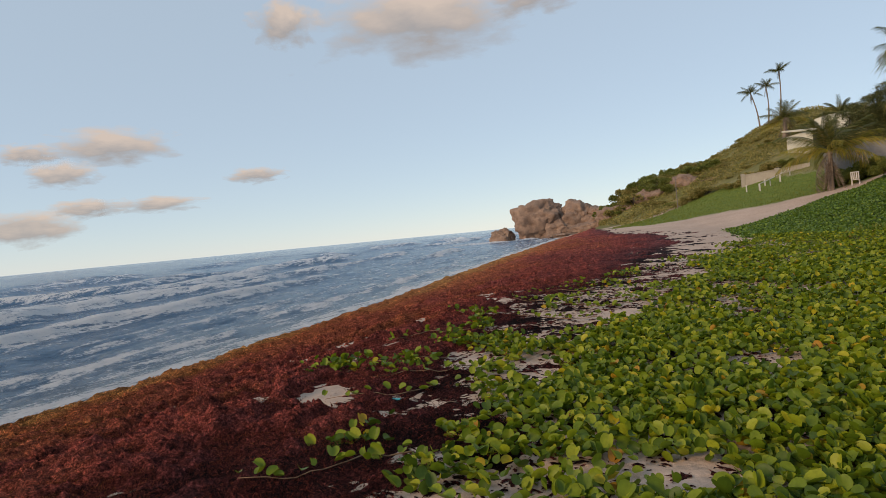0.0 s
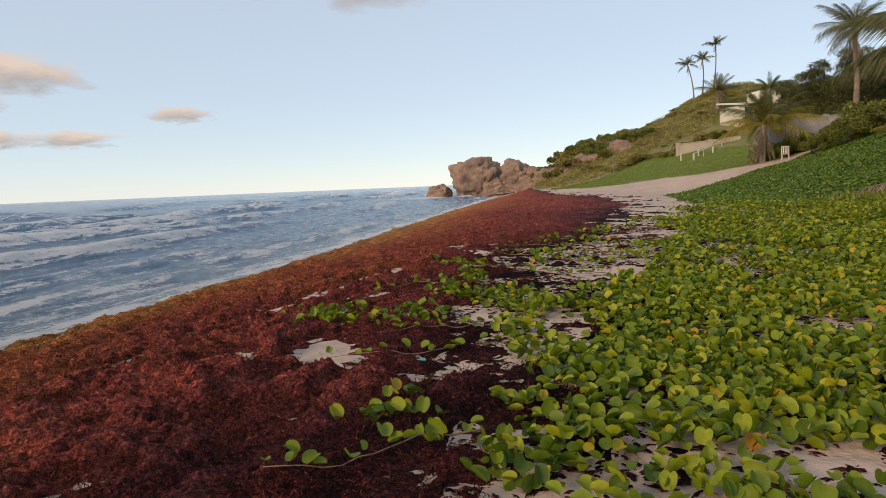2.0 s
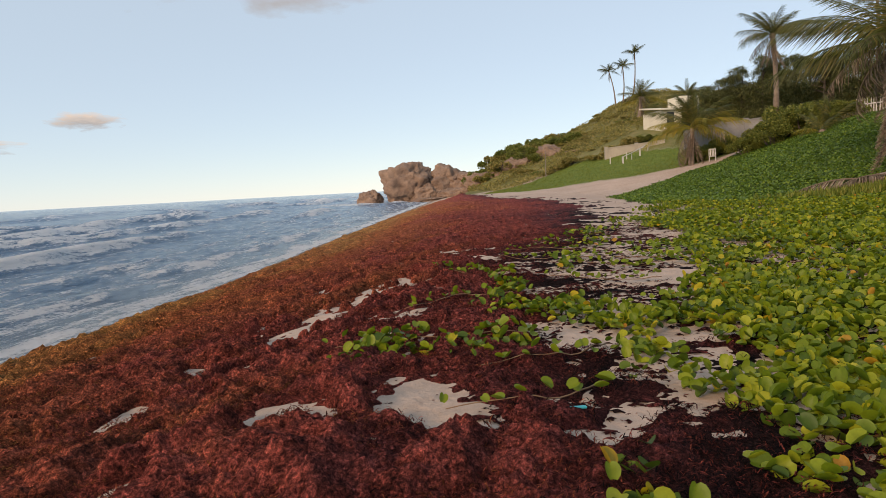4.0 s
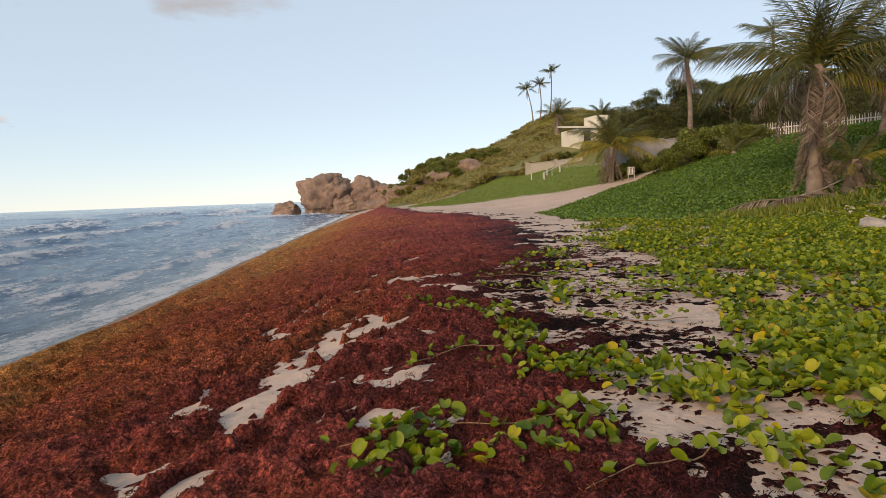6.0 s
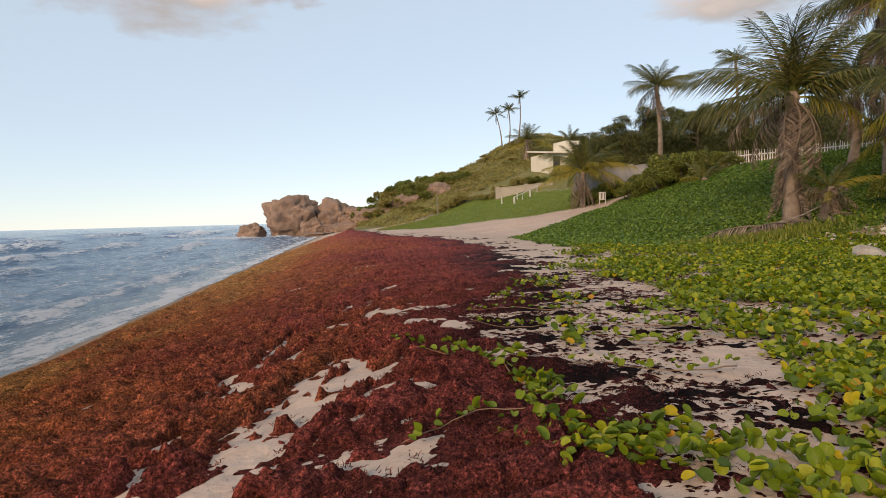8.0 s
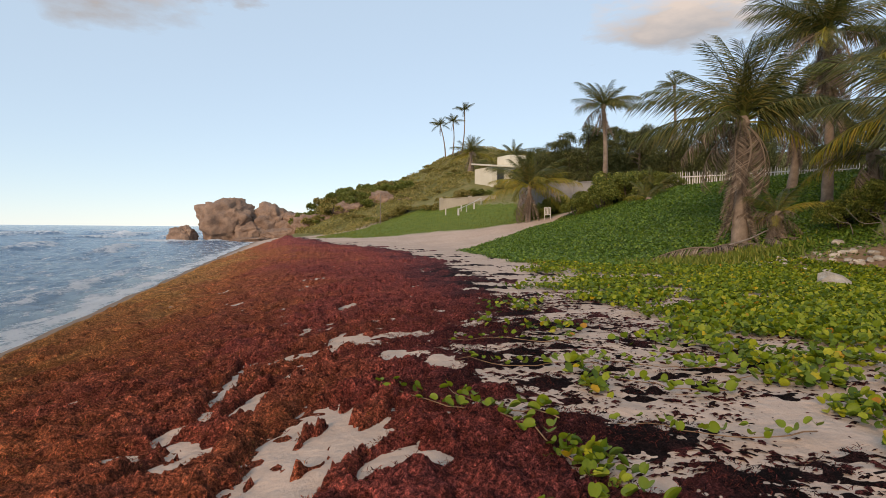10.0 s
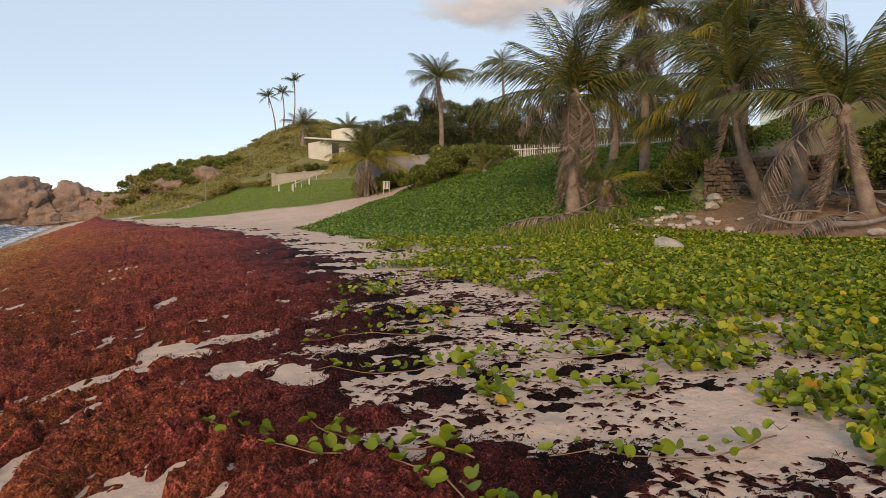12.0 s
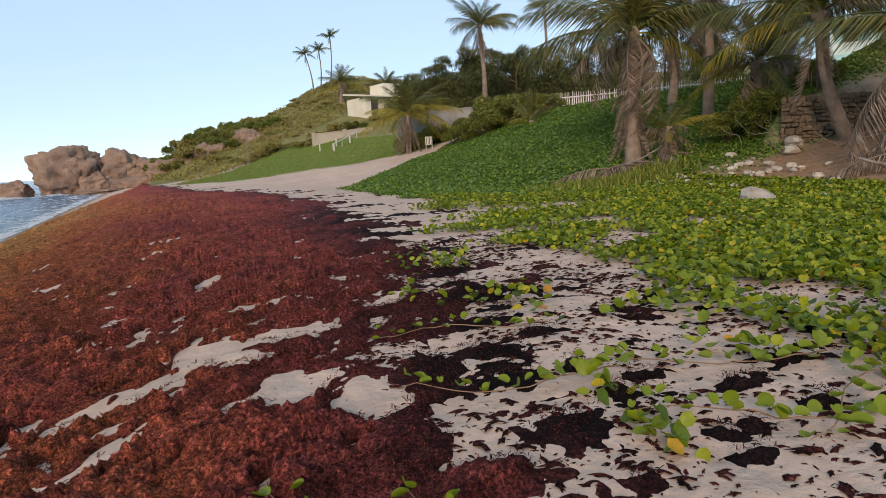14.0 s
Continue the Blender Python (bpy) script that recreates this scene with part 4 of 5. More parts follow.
def palm(base, top, long, thick, green, yellow, dead, label, bend=0.0, skirt=0.0, seed=0, turn=0.0, span=92):
    """A coconut palm: ringed trunk, arching crown, old fronds hanging against the trunk."""
    r = np.random.default_rng(seed + 50)
    base, top = Vector(base), Vector(top)
    ob = thing("palm", base, label, "palm tree")
    rise = top - base
    bm, n = bmesh.new(), 22
    pts = [rise * float(k) + Vector((bend * math.sin(math.pi * k), 0, 0)) for k in np.linspace(-0.04, 1.02, n)]
    tube(bm, pts, [thick * (1.35 - 0.55 * min(1, k * 1.6)) * (1 + 0.07 * (i % 2)) + (thick * 0.5 if i == 0 else 0) for i, k in enumerate(np.linspace(0, 1, n))], 12)
    for v in bm.verts:
        v.co += Vector((1, 1, 0)) * noise.noise(v.co * 4) * thick * 0.15
    part("trunk", bm, TRUNK, ob, smooth=True)
    crown = bmesh.new()
    bmesh.ops.create_icosphere(crown, subdivisions=2, radius=1)
    for v in crown.verts:
        v.co = Vector((v.co.x * thick * 1.1, v.co.y * thick * 1.1, v.co.z * thick * 1.2)) * (1 + 0.3 * noise.noise(v.co * 3))
    part("crown_heart", crown, TRUNK, ob, "fibrous brown crown heart", Matrix.Translation(rise))
    total = green + yellow
    for i in range(total):
        k = (i + 0.5) / total
        el = 85 - span * k**1.35 + r.normal(0, 11)
        az = i * 137.5 + turn + r.normal(0, 18)
        bank = FR_UP if el > 48 else FR_MID if el > 5 else FR_LOW
        if i >= green:
            bank = FR_YEL
        s = long * r.uniform(0.85, 1.08) * (0.85 if el > 60 else 1.0)
        fr = part("frond", bank[i % len(bank)], None, ob, "yellowing frond" if i >= green else "")
        fr.matrix_basis = Matrix.Translation(rise) @ pose(0, 0, 0, 0, 0, az) @ pose(0, 0, 0, el, r.normal(0, 14), 0) @ Matrix.Diagonal((s, s, s, 1))
    for i in range(dead // 4):
        el, az, s = r.uniform(-60, 25), i * 151.0 + turn + 40 + r.normal(0, 15), long * r.uniform(0.7, 1.0)
        fr = part("dry_frond", FR_DRY[i % 3], None, ob, "grey dried frond still held in the crown")
        fr.matrix_basis = Matrix.Translation(rise) @ pose(0, 0, 0, 0, 0, az) @ pose(0, 0, 0, el, r.normal(0, 16), 0) @ Matrix.Diagonal((s, s, s, 1))
    for i in range(dead):
        az, low = i * 99.0 + r.normal(0, 20), (i / max(dead, 1)) * skirt
        s = long * r.uniform(0.35, 0.8) * (1 - 0.45 * low)
        away = Vector((-math.sin(radians(az)), math.cos(radians(az)), 0)) * thick * 0.7
        fr = part("dead_frond", FR_DEAD[i % 3], None, ob, "grey-brown withered hanging frond")
        fr.matrix_basis = Matrix.Translation(rise * (1 - low) + away) @ pose(0, 0, 0, 0, 0, az) @ pose(0, 0, 0, r.uniform(-93, -76), r.normal(0, 7), 0) @ pose(0, 0, 0, 0, 180 + r.normal(0, 40), 0) @ Matrix.Diagonal((s * 0.34, s, s * 0.36, 1))
    return ob


def on(x, y, dz=-0.05):
    return (x, y, z_at(x, y) + dz)


palm(on(14.1, 28.1), (14.25, 28.3, 5.8), 4.2, 0.26, 24, 2, 44, "stout coconut palm with a shaggy skirt of dead fronds", 0.0, 0.75, 1, 200, 82)
palm(on(20.5, 30.6), (20.4, 30.7, 10.6), 4.1, 0.2, 26, 2, 44, "tall coconut palm with many withered hanging fronds", 0.1, 0.35, 2, 20)
palm(on(18.7, 26.1), (18.4, 26.0, 4.3), 2.8, 0.24, 13, 1, 20, "short coconut palm wrapped in dead fronds", 0.0, 0.6, 3, 90)
palm(on(18.1, 22.0), (16.75, 22.2, 5.3), 4.1, 0.19, 20, 1, 6, "leaning coconut palm growing from the eroded bank", -0.35, 0.12, 4, 160, 82)
palm(on(18.0, 20.4), (17.9, 20.7, 9.4), 3.4, 0.2, 15, 2, 8, "tall straight coconut palm on the eroded bank", 0.0, 0.1, 5, 130)
palm(on(16.5, 17.2), (16.0, 17.8, 3.8), 4.1, 0.2, 16, 0, 13, "coconut palm with long dead fronds down to the ground", 0.0, 0.12, 6, 70, 52)
# many yellow fronds: part own colour, part warm light put into the crown
palm(on(13.9, 55.5), (14.0, 55.4, 4.8), 4.0, 0.19, 15, 11, 10, "young coconut palm with an orange-brown trunk beside the path", 0.0, 0.25, 7, 10)
palm(on(19.1, 52.2), (19.0, 52.1, 11.2), 2.9, 0.2, 20, 0, 14, "tall coconut palm with wind-blown crown above the shrubs", 0.25, 0.1, 8, 60)
palm(on(40.5, 78), (40.6, 78, 19.6), 2.6, 0.2, 12, 0, 5, "tall thin palm rising behind the dark trees", 0.3, 0.1, 9, 0)
for x, top_x, z, s in ((19.3, 18.2, 20.9, 10), (20.6, 20.7, 21.6, 11), (22.4, 22.9, 23.9, 12)):
    palm(on(x, 122), (top_x, 122, z), 2.2, 0.11, 15, 0, 3, "slender tall palm on the crest of the hill", 0.25, 0.1, s, 30 * s)
palm(on(19.0, 100), (19.2, 100, 13.0), 3.6, 0.25, 14, 3, 12, "bushy palm on the hilltop with dry fronds", 0.0, 0.6, 13)
palm(on(25.5, 98), (25.5, 98, 12.6), 2.8, 0.22, 14, 1, 6, "bushy palm on the hilltop with dry fronds", 0.0, 0.4, 14)
palm(on(21.4, 25.6), (21.3, 25.6, 8.4), 3.9, 0.2, 24, 2, 28, "coconut palm half hidden behind other palms", 0.15, 0.3, 19, 33)
palm(on(21.8, 34.5), (22.0, 34.6, 7.6), 3.4, 0.2, 18, 1, 16, "coconut palm half hidden behind other palms", 0.2, 0.3, 15, 77)
palm(on(25.0, 30.0), (24.8, 30.2, 9.5), 3.7, 0.2, 22, 1, 18, "coconut palm half hidden behind other palms", 0.0, 0.3, 16, 25)
palm(on(19.5, 45.5), (19.4, 45.4, 3.4), 2.0, 0.2, 6, 2, 9, "low palm of drooping grey fronds on the slope", 0.0, 0.3, 17, 15)
palm(on(20.8, 47.6), (20.8, 47.6, 4.0), 2.4, 0.12, 12, 1, 3, "low green palm beside the picket fence", 0.0, 0.1, 18, 15)
low_at = on(15.35, 27.6)
palm(low_at, (15.4, 27.6, low_at[2] + 1.0), 2.0, 0.26, 4, 3, 34, "broken palm stump hung with orange-brown dry fronds", 0.0, 0.4, 21, 40)

# fallen fronds, logs and brushwood at the foot of the palms
for x, y, az, s in ((12.4, 27.0, 80, 3.0), (13.0, 26.6, 100, 2.6), (13.6, 26.4, 60, 2.4), (15.0, 27.2, -70, 2.2), (15.6, 26.8, -40, 2.2), (14.8, 26.6, -100, 2.0), (15.5, 18.0, 70, 2.6), (15.0, 17.0, 95, 2.8), (17.0, 18.5, 40, 2.4), (14.6, 27.3, 170, 2.0), (13.5, 27.3, 200, 2.0), (17.8, 19.4, 110, 2.5)):
    fr = new("fallen_frond", FR_DEAD[int(s * 10) % 3])
    fr.matrix_basis = pose(x, y, z_at(x, y) + 0.22, 8, rng.uniform(-20, 20), az) @ Matrix.Diagonal((s, s, s, 1))
    tagged(fr, "dry grey-brown palm frond lying on the ground", "palm frond", "fallen fronds")


def brush(x, y, az, long, rise):
    a = radians(az)
    x1, y1 = x + long * math.cos(a), y + long * math.sin(a)
    branch((x, y, z_at(x, y)), (x1, y1, z_at(x1, y1) + rise), 0.018, 0.007, "thin dead twiggy branch in the brushwood tangle", 0.25)


def branch(p, q, r0, r1, label, bow=0.15, name="driftwood"):
    bm, p, q = bmesh.new(), Vector(p), Vector(q)
    side = (q - p).orthogonal().normalized()
    ks = np.linspace(0, 1, 8)
    tube(bm, [(q - p) * float(k) + side * bow * math.sin(3 * k) + Vector((0, 0, 0.5 * bow * math.sin(7 * k))) for k in ks], [r0 + (r1 - r0) * k for k in ks], 7)
    ob = part(name, bm, DRIFT, None, smooth=True)
    ob.location = p
    return tagged(ob, label, "driftwood", "brushwood")


for x, y, az, long, r0 in ((13.2, 16.9, -25, 2.4, 0.11), (15.2, 15.6, 10, 2.2, 0.09), (15.5, 17.0, 150, 2.6, 0.07), (14.6, 18.4, 35, 2.0, 0.05), (16.2, 16.3, 75, 2.4, 0.06), (17.6, 15.6, 100, 2.6, 0.06), (17.4, 19.0, 30, 2.4, 0.06),
                           (18.6, 19.6, 20, 3.0, 0.07), (16.8, 19.6, 15, 2.6, 0.05), (11.7, 26.6, 5, 2.8, 0.05), (17.0, 15.0, 60, 2.2, 0.07), (18.2, 16.6, 120, 2.8, 0.05), (17.3, 17.9, 5, 2.0, 0.06)):
    a = radians(az)
    x1, y1 = x + long * math.cos(a), y + long * math.sin(a)
    branch((x, y, z_at(x, y) + r0 * 0.6), (x1, y1, z_at(x1, y1) + r0 + (0.5 if r0 < 0.08 else 0)), r0, r0 * 0.55, "bleached grey driftwood branch on the earth bank")


for k in range(46):
    brush(rng.uniform(15.6, 19.6), rng.uniform(14.6, 21.6), rng.uniform(0, 360), rng.uniform(1.0, 2.4), rng.uniform(0.1, 1.2))
for k in range(14):
    brush(rng.uniform(16.6, 19.6), rng.uniform(21.6, 25.4), rng.uniform(0, 360), rng.uniform(0.8, 2.0), rng.uniform(0.2, 1.4))


# ---- shrubs and trees ----
def leaf_ball(name, lumps, count, size, material, seed, needles=False):
    """A crown of many small leaves set in lumps, thinning towards the edge."""
    r = np.random.default_rng(seed)
    which = r.integers(0, len(lumps), count)
    c = np.array([l[:3] for l in lumps])[which]
    rad = np.array([l[3] for l in lumps])[which]
    d = r.normal(size=(count, 3))
    d /= np.linalg.norm(d, axis=1)[:, None]
    d[:, 2] = np.where(d[:, 2] < -0.4, -d[:, 2], d[:, 2])
    p = c + d * (rad * r.uniform(0.55, 1.08, count) ** 0.6)[:, None]
    s = r.uniform(*size, count)
    if needles:
        t, f = [(-0.5, 0, 0), (0.5, 0, 0), (0, 1, 0.1)], [(0, 1, 2)]
        scale = np.stack([s * 0.12, s, s], -1)
        tilt = r.uniform(-1.4, 0.6, count)
    else:
        t, f = [(0, 0, 0), (-0.4, 0.5, 0.08), (0.4, 0.5, 0.08), (0, 1, 0)], [(0, 2, 1), (1, 2, 3)]
        scale = np.stack([s, s, s], -1)
        tilt = r.normal(0.2, 0.6, count)
    V, F = spread(t, f, p, r.uniform(0, 6.28, count), tilt, r.normal(0, 0.6, count), scale)
    return big_mesh(name, V, F, material, False)


def lumps_of(seed, n, wide, low, high, rad):
    r = np.random.default_rng(seed)
    out = []
    for k in range(n):
        a, q = r.uniform(0, 6.28), wide * math.sqrt(r.random())
        out.append((q * math.cos(a), q * math.sin(a), r.uniform(low, high) * (1 - 0.4 * (q / wide) ** 2), rad * r.uniform(0.7, 1.25)))
    return out


def stems(bm, seed, n, wide, high, thick):
    r = np.random.default_rng(seed)
    for k in range(n):
        a = r.uniform(0, 6.28)
        tip = Vector((wide * math.cos(a) * r.uniform(0.3, 0.9), wide * math.sin(a) * r.uniform(0.3, 0.9), high * r.uniform(0.6, 1)))
        tube(bm, [Vector((0, 0, -0.3)), tip * 0.45 + Vector((r.normal(0, 0.1), r.normal(0, 0.1), 0.1)), tip], [thick, thick * 0.6, thick * 0.2], 5)
    return bm


BUSHES = []
for k, (material, label) in enumerate(((BUSH, "dense rounded green shrub on the hillside"), (OLIVE, "dry olive-brown scrub bush on the hillside"), (BUSH, "dense rounded green shrub on the hillside"), (OLIVE, "dry olive-brown scrub bush on the hillside"))):
    BUSHES.append((leaf_ball("foliage", lumps_of(k + 5, 12, 1.05, 0.15, 0.6, 0.34), 2400, (0.08, 0.16), material, 30 + k), label))
BUSHES.append((leaf_ball("foliage", lumps_of(21, 16, 1.0, 0.15, 0.85, 0.32), 9000, (0.04, 0.085), BUSH, 39), "dark green thicket"))
bush_stems = bpy.data.meshes.new("stems")
_bm = stems(bmesh.new(), 4, 6, 0.7, 0.7, 0.05)
_bm.to_mesh(bush_stems)
_bm.free()
bush_stems.materials.append(BARK)


def bush(x, y, size, kind, group="hillside scrub", label="", tall=1.0):
    me, words = BUSHES[kind]
    ob = thing("bush", pose(x, y, z_at(x, y) - 0.1 * size, 0, 0, rng.uniform(0, 360)), label or words, "bush", group)
    part("foliage", me, None, ob, at=Matrix.Diagonal((size, size, size * tall, 1)))
    part("branching_stem", bush_stems, None, ob, at=Matrix.Diagonal((size, size, size * tall, 1)))


# scrub over the hill, thickest along its crest
placed = 0
while placed < 190:
    x, y = rng.uniform(-7, 45), rng.uniform(66, 128)
    h0 = z_at(x, y)
    if h0 < 2.0 or (lawn(x, y) > 0.4 and h0 < 5.2) or (8 < x < 32 and 70 < y < 86) or (15 < x < 27 and 82 < y < 97 and h0 < 9.5):
        continue
    bush(x, y, rng.uniform(0.55, 1.2), int(rng.choice([0, 2, 1, 3, 3])), tall=rng.uniform(0.5, 0.85))
    placed += 1
n = 150000
px, py = rng.uniform(-8, 45, n), rng.uniform(62, 128, n)
h0, clot = land(px, py), fbm(px * 0.55, py * 0.35, 63, 4)
bare_hill = (lawn(px, py) > 0.4) & (h0 < 5.0) | (py < 90) & (px > 8) & (px < 32) & (py > 68) & (h0 < 7.5) | (h0 < 0.35) | (py < 68)
ok = ~bare_hill & (rng.random(n) < sstep(0.38, 0.6, clot) + 0.25)
px, py, h0, clot = px[ok], py[ok], h0[ok], clot[ok]
s = rng.uniform(0.12, 0.3, px.size)
V, F = spread([(0, 0, 0), (-0.4, 0.5, 0.1), (0.4, 0.5, 0.1), (0, 1, 0)], [(0, 2, 1), (1, 2, 3)], np.stack([px, py, h0 + rng.random(px.size) * sstep(0.35, 0.65, clot) * 0.7], -1),
              rng.uniform(0, 6.28, px.size), rng.normal(0.3, 0.6, px.size), rng.normal(0, 0.6, px.size), np.stack([s, s, s], -1))
tagged(new("low_scrub", big_mesh("low_scrub", V, F, OLIVE, False)), "low olive and straw-coloured scrub over the hillside", "scrub", kind="stuff")
for k in range(34):
    x = -6 + 16 * k / 34 + rng.normal(0, 0.4)
    y = 104 + rng.normal(0, 4)
    bush(x, y, rng.uniform(1.2, 2.2), int(rng.choice([0, 2, 2, 3])))
for x, y, s, kind, tall in ((9.8, 81, 1.4, 1, 0.8), (12.4, 82, 1.6, 1, 0.8), (14.5, 82.5, 1.5, 3, 0.9), (16.2, 81.5, 1.3, 0, 0.8), (7.2, 84, 1.8, 3, 0.8), (5.5, 84, 1.5, 1, 0.8), (19.5, 81.5, 1.2, 1, 0.8), (24, 86, 2.4, 0, 1.1), (28, 88, 2.8, 2, 1.2), (32, 90, 3.0, 0, 1.2)):
    bush(x, y, s, kind, "garden shrubs", "", tall)
for x, y, s, kind in ((18.6, 50.6, 1.9, 0), (20.4, 50.2, 2.1, 2), (21.6, 49.6, 1.6, 0), (17.2, 52.4, 1.3, 2), (15.6, 56.6, 0.9, 1), (16.6, 57.6, 1.1, 0), (18.0, 57.2, 1.3, 2), (15.2, 58.6, 1.3, 0), (17.2, 58.2, 1.5, 2), (14.3, 57.6, 0.8, 0), (19.6, 56.6, 1.3, 0), (20.2, 52.5, 2.4, 0), (22.0, 47.5, 1.2, 2)):
    bush(x, y, s, 4, "shrubs by the wall", "dark green shrub thicket beside the garden wall", 1.1)
for x, y, s, kind in ((18.3, 14.4, 1.9, 0), (19.2, 15.8, 2.3, 2), (19.6, 17.6, 2.0, 0), (18.9, 13.0, 2.2, 2), (19.8, 24.4, 0.9, 0), (20.6, 19.0, 1.6, 2), (21.5, 17.2, 2.6, 0), (20.0, 12.0, 2.4, 0), (17.9, 24.9, 1.1, 0), (18.6, 25.6, 1.3, 0), (19.5, 26.4, 1.5, 2), (20.5, 27.4, 1.4, 0), (17.6, 26.6, 1.0, 2), (25, 18.5, 2.4, 0), (27, 18, 3.0, 2), (23, 13, 3.0, 0), (31, 24, 2.5, 2), (34, 17, 3.4, 0), (42, 26, 3.4, 2)):
    bush(x, y, s, 4, "bank thicket", "dark green thicket on the eroded bank", 1.2)
for k in range(22):
    x = 24 + 1.2 * k + rng.normal(0, 0.4)
    bush(x, np.interp(x, [22, 32, 52], [51.5, 47, 50]) + rng.normal(0, 0.8), rng.uniform(1.2, 2.0), int(rng.choice([0, 2])), "garden hedge", "dark green garden hedge behind the fence", 1.1)

TREES = []
for k in range(3):
    r = np.random.default_rng(70 + k)
    lumps = [(r.normal(0, 1.1), r.normal(0, 1.1), z, 1.05 * (1.1 - abs(z - 3.2) / 6)) for z in np.linspace(1.2, 6.9, 26)]
    crown = leaf_ball("crown", lumps, 10000, (0.18, 0.5), NEEDLE, 90 + k, True)
    bm = bmesh.new()
    tube(bm, [(0, 0, -0.5), (0.1, 0, 2), (0, 0.1, 4.5), (0.05, 0, 6.8)], [0.22, 0.17, 0.1, 0.03], 7)
    for z in np.linspace(1.4, 5.6, 12):
        a = r.uniform(0, 6.28)
        tube(bm, [(0, 0, z), (0.7 * math.cos(a), 0.7 * math.sin(a), z + 0.35), (1.4 * math.cos(a), 1.4 * math.sin(a), z + 0.5)], [0.06, 0.04, 0.015], 5)
    trunk = bpy.data.meshes.new("trunk")
    bm.to_mesh(trunk)
    bm.free()
    trunk.materials.append(BARK)
    TREES.append((crown, trunk))


def casuarina(x, y, top, k):
    z = z_at(x, y)
    s = max(0.6, (top - z) / 7.3)
    ob = thing("casuarina_tree", pose(x, y, z - 0.1, 0, 0, rng.uniform(0, 360)), "dark feathery casuarina tree behind the garden wall", "tree", "casuarina row")
    part("trunk", TREES[k][1], None, ob, at=Matrix.Diagonal((s, s, s, 1)))
    part("crown", TREES[k][0], None, ob, at=Matrix.Diagonal((s * 1.1, s * 1.1, s, 1)))


for i, x in enumerate(np.linspace(18.5, 38, 15)):
    casuarina(x + rng.normal(0, 0.4), np.interp(x, [18, 38], [66, 57]) + rng.normal(0, 1.2), np.interp(x, [18, 20.5, 24, 31, 38], [9.0, 10.6, 11.6, 11.2, 11.5]) + rng.normal(0, 0.4), i % 3)
for i, (x, y, top) in enumerate(((42, 58, 12.0), (46, 56, 13.0), (52, 52, 13.5), (57, 47, 14.5), (40, 50, 10.5), (36, 47, 10.0), (60, 40, 14), (62, 33, 14), (33, 52, 10.2), (28, 66, 12), (58, 27, 13), (45, 26.5, 12.5), (50, 28, 13), (39, 20, 11.5), (37, 46.5, 11), (40.5, 45.5, 11.8), (42.5, 45, 11.2))):
    casuarina(x, y, top, i % 3)


# ---- buildings and garden walls ----
def wall_run(name, pts, thick, material, label):
    """A garden wall along (x, y, top) points, its foot in the ground."""
    ob = thing(name, (pts[0][0], pts[0][1], 0), label, "wall")
    for (x0, y0, t0), (x1, y1, t1) in zip(pts, pts[1:]):
        bm = bmesh.new()
        d = Vector((x1 - x0, y1 - y0, 0))
        side = Vector((-d.y, d.x, 0)).normalized() * thick / 2
        o = Vector((x0 - pts[0][0], y0 - pts[0][1], 0))
        low0, low1 = z_at(x0, y0) - 0.8, z_at(x1, y1) - 0.8
        c = [o - side, o + d - side, o + d + side, o + side]
        lo = [bm.verts.new(p + Vector((0, 0, z))) for p, z in zip(c, (low0, low1, low1, low0))]
        hi = [bm.verts.new(p + Vector((0, 0, z))) for p, z in zip(c, (t0, t1, t1, t0))]
        for k in range(4):
            bm.faces.new((lo[k], lo[(k + 1) % 4], hi[(k + 1) % 4], hi[k]))
        bm.faces.new(hi)
        part("wall_panel", bm, material, ob)
        cap = bmesh.new()
        side = side * 1.35
        c = [o - side, o + d - side, o + d + side, o + side]
        lo = [cap.verts.new(p + Vector((0, 0, z + 0.004))) for p, z in zip(c, (t0, t1, t1, t0))]
        hi = [cap.verts.new(p + Vector((0, 0, z + 0.09))) for p, z in zip(c, (t0, t1, t1, t0))]
        for k in range(4):
            cap.faces.new((lo[k], lo[(k + 1) % 4], hi[(k + 1) % 4], hi[k]))
        cap.faces.new(hi)
        cap.faces.new(lo[::-1])
        part("coping", cap, material, ob)
        pier = box(bmesh.new(), o + Vector((-0.2, -0.2, low0)), o + Vector((0.2, 0.2, t0 + 0.22)), 0.02)
        part("pier", pier, material, ob)


wall_run("garden_wall", [(10.6, 78.6, 4.75), (14.0, 78.0, 5.0), (17.2, 77.6, 5.3)], 0.25, CREAM, "low cream-painted garden wall above the lawn")
wall_run("garden_wall", [(14.9, 60.4, 4.9), (15.7, 60.2, 5.2), (17.7, 60.0, 5.45), (19.8, 59.6, 5.6), (22.0, 59.0, 5.75)], 0.3, CONCRETE, "grey concrete retaining wall stepping up the slope")
wall_run("garden_wall", [(20.6, 51.6, 4.9), (22.2, 48.9, 5.2)], 0.25, CONCRETE, "weathered grey wall meeting the picket fence")


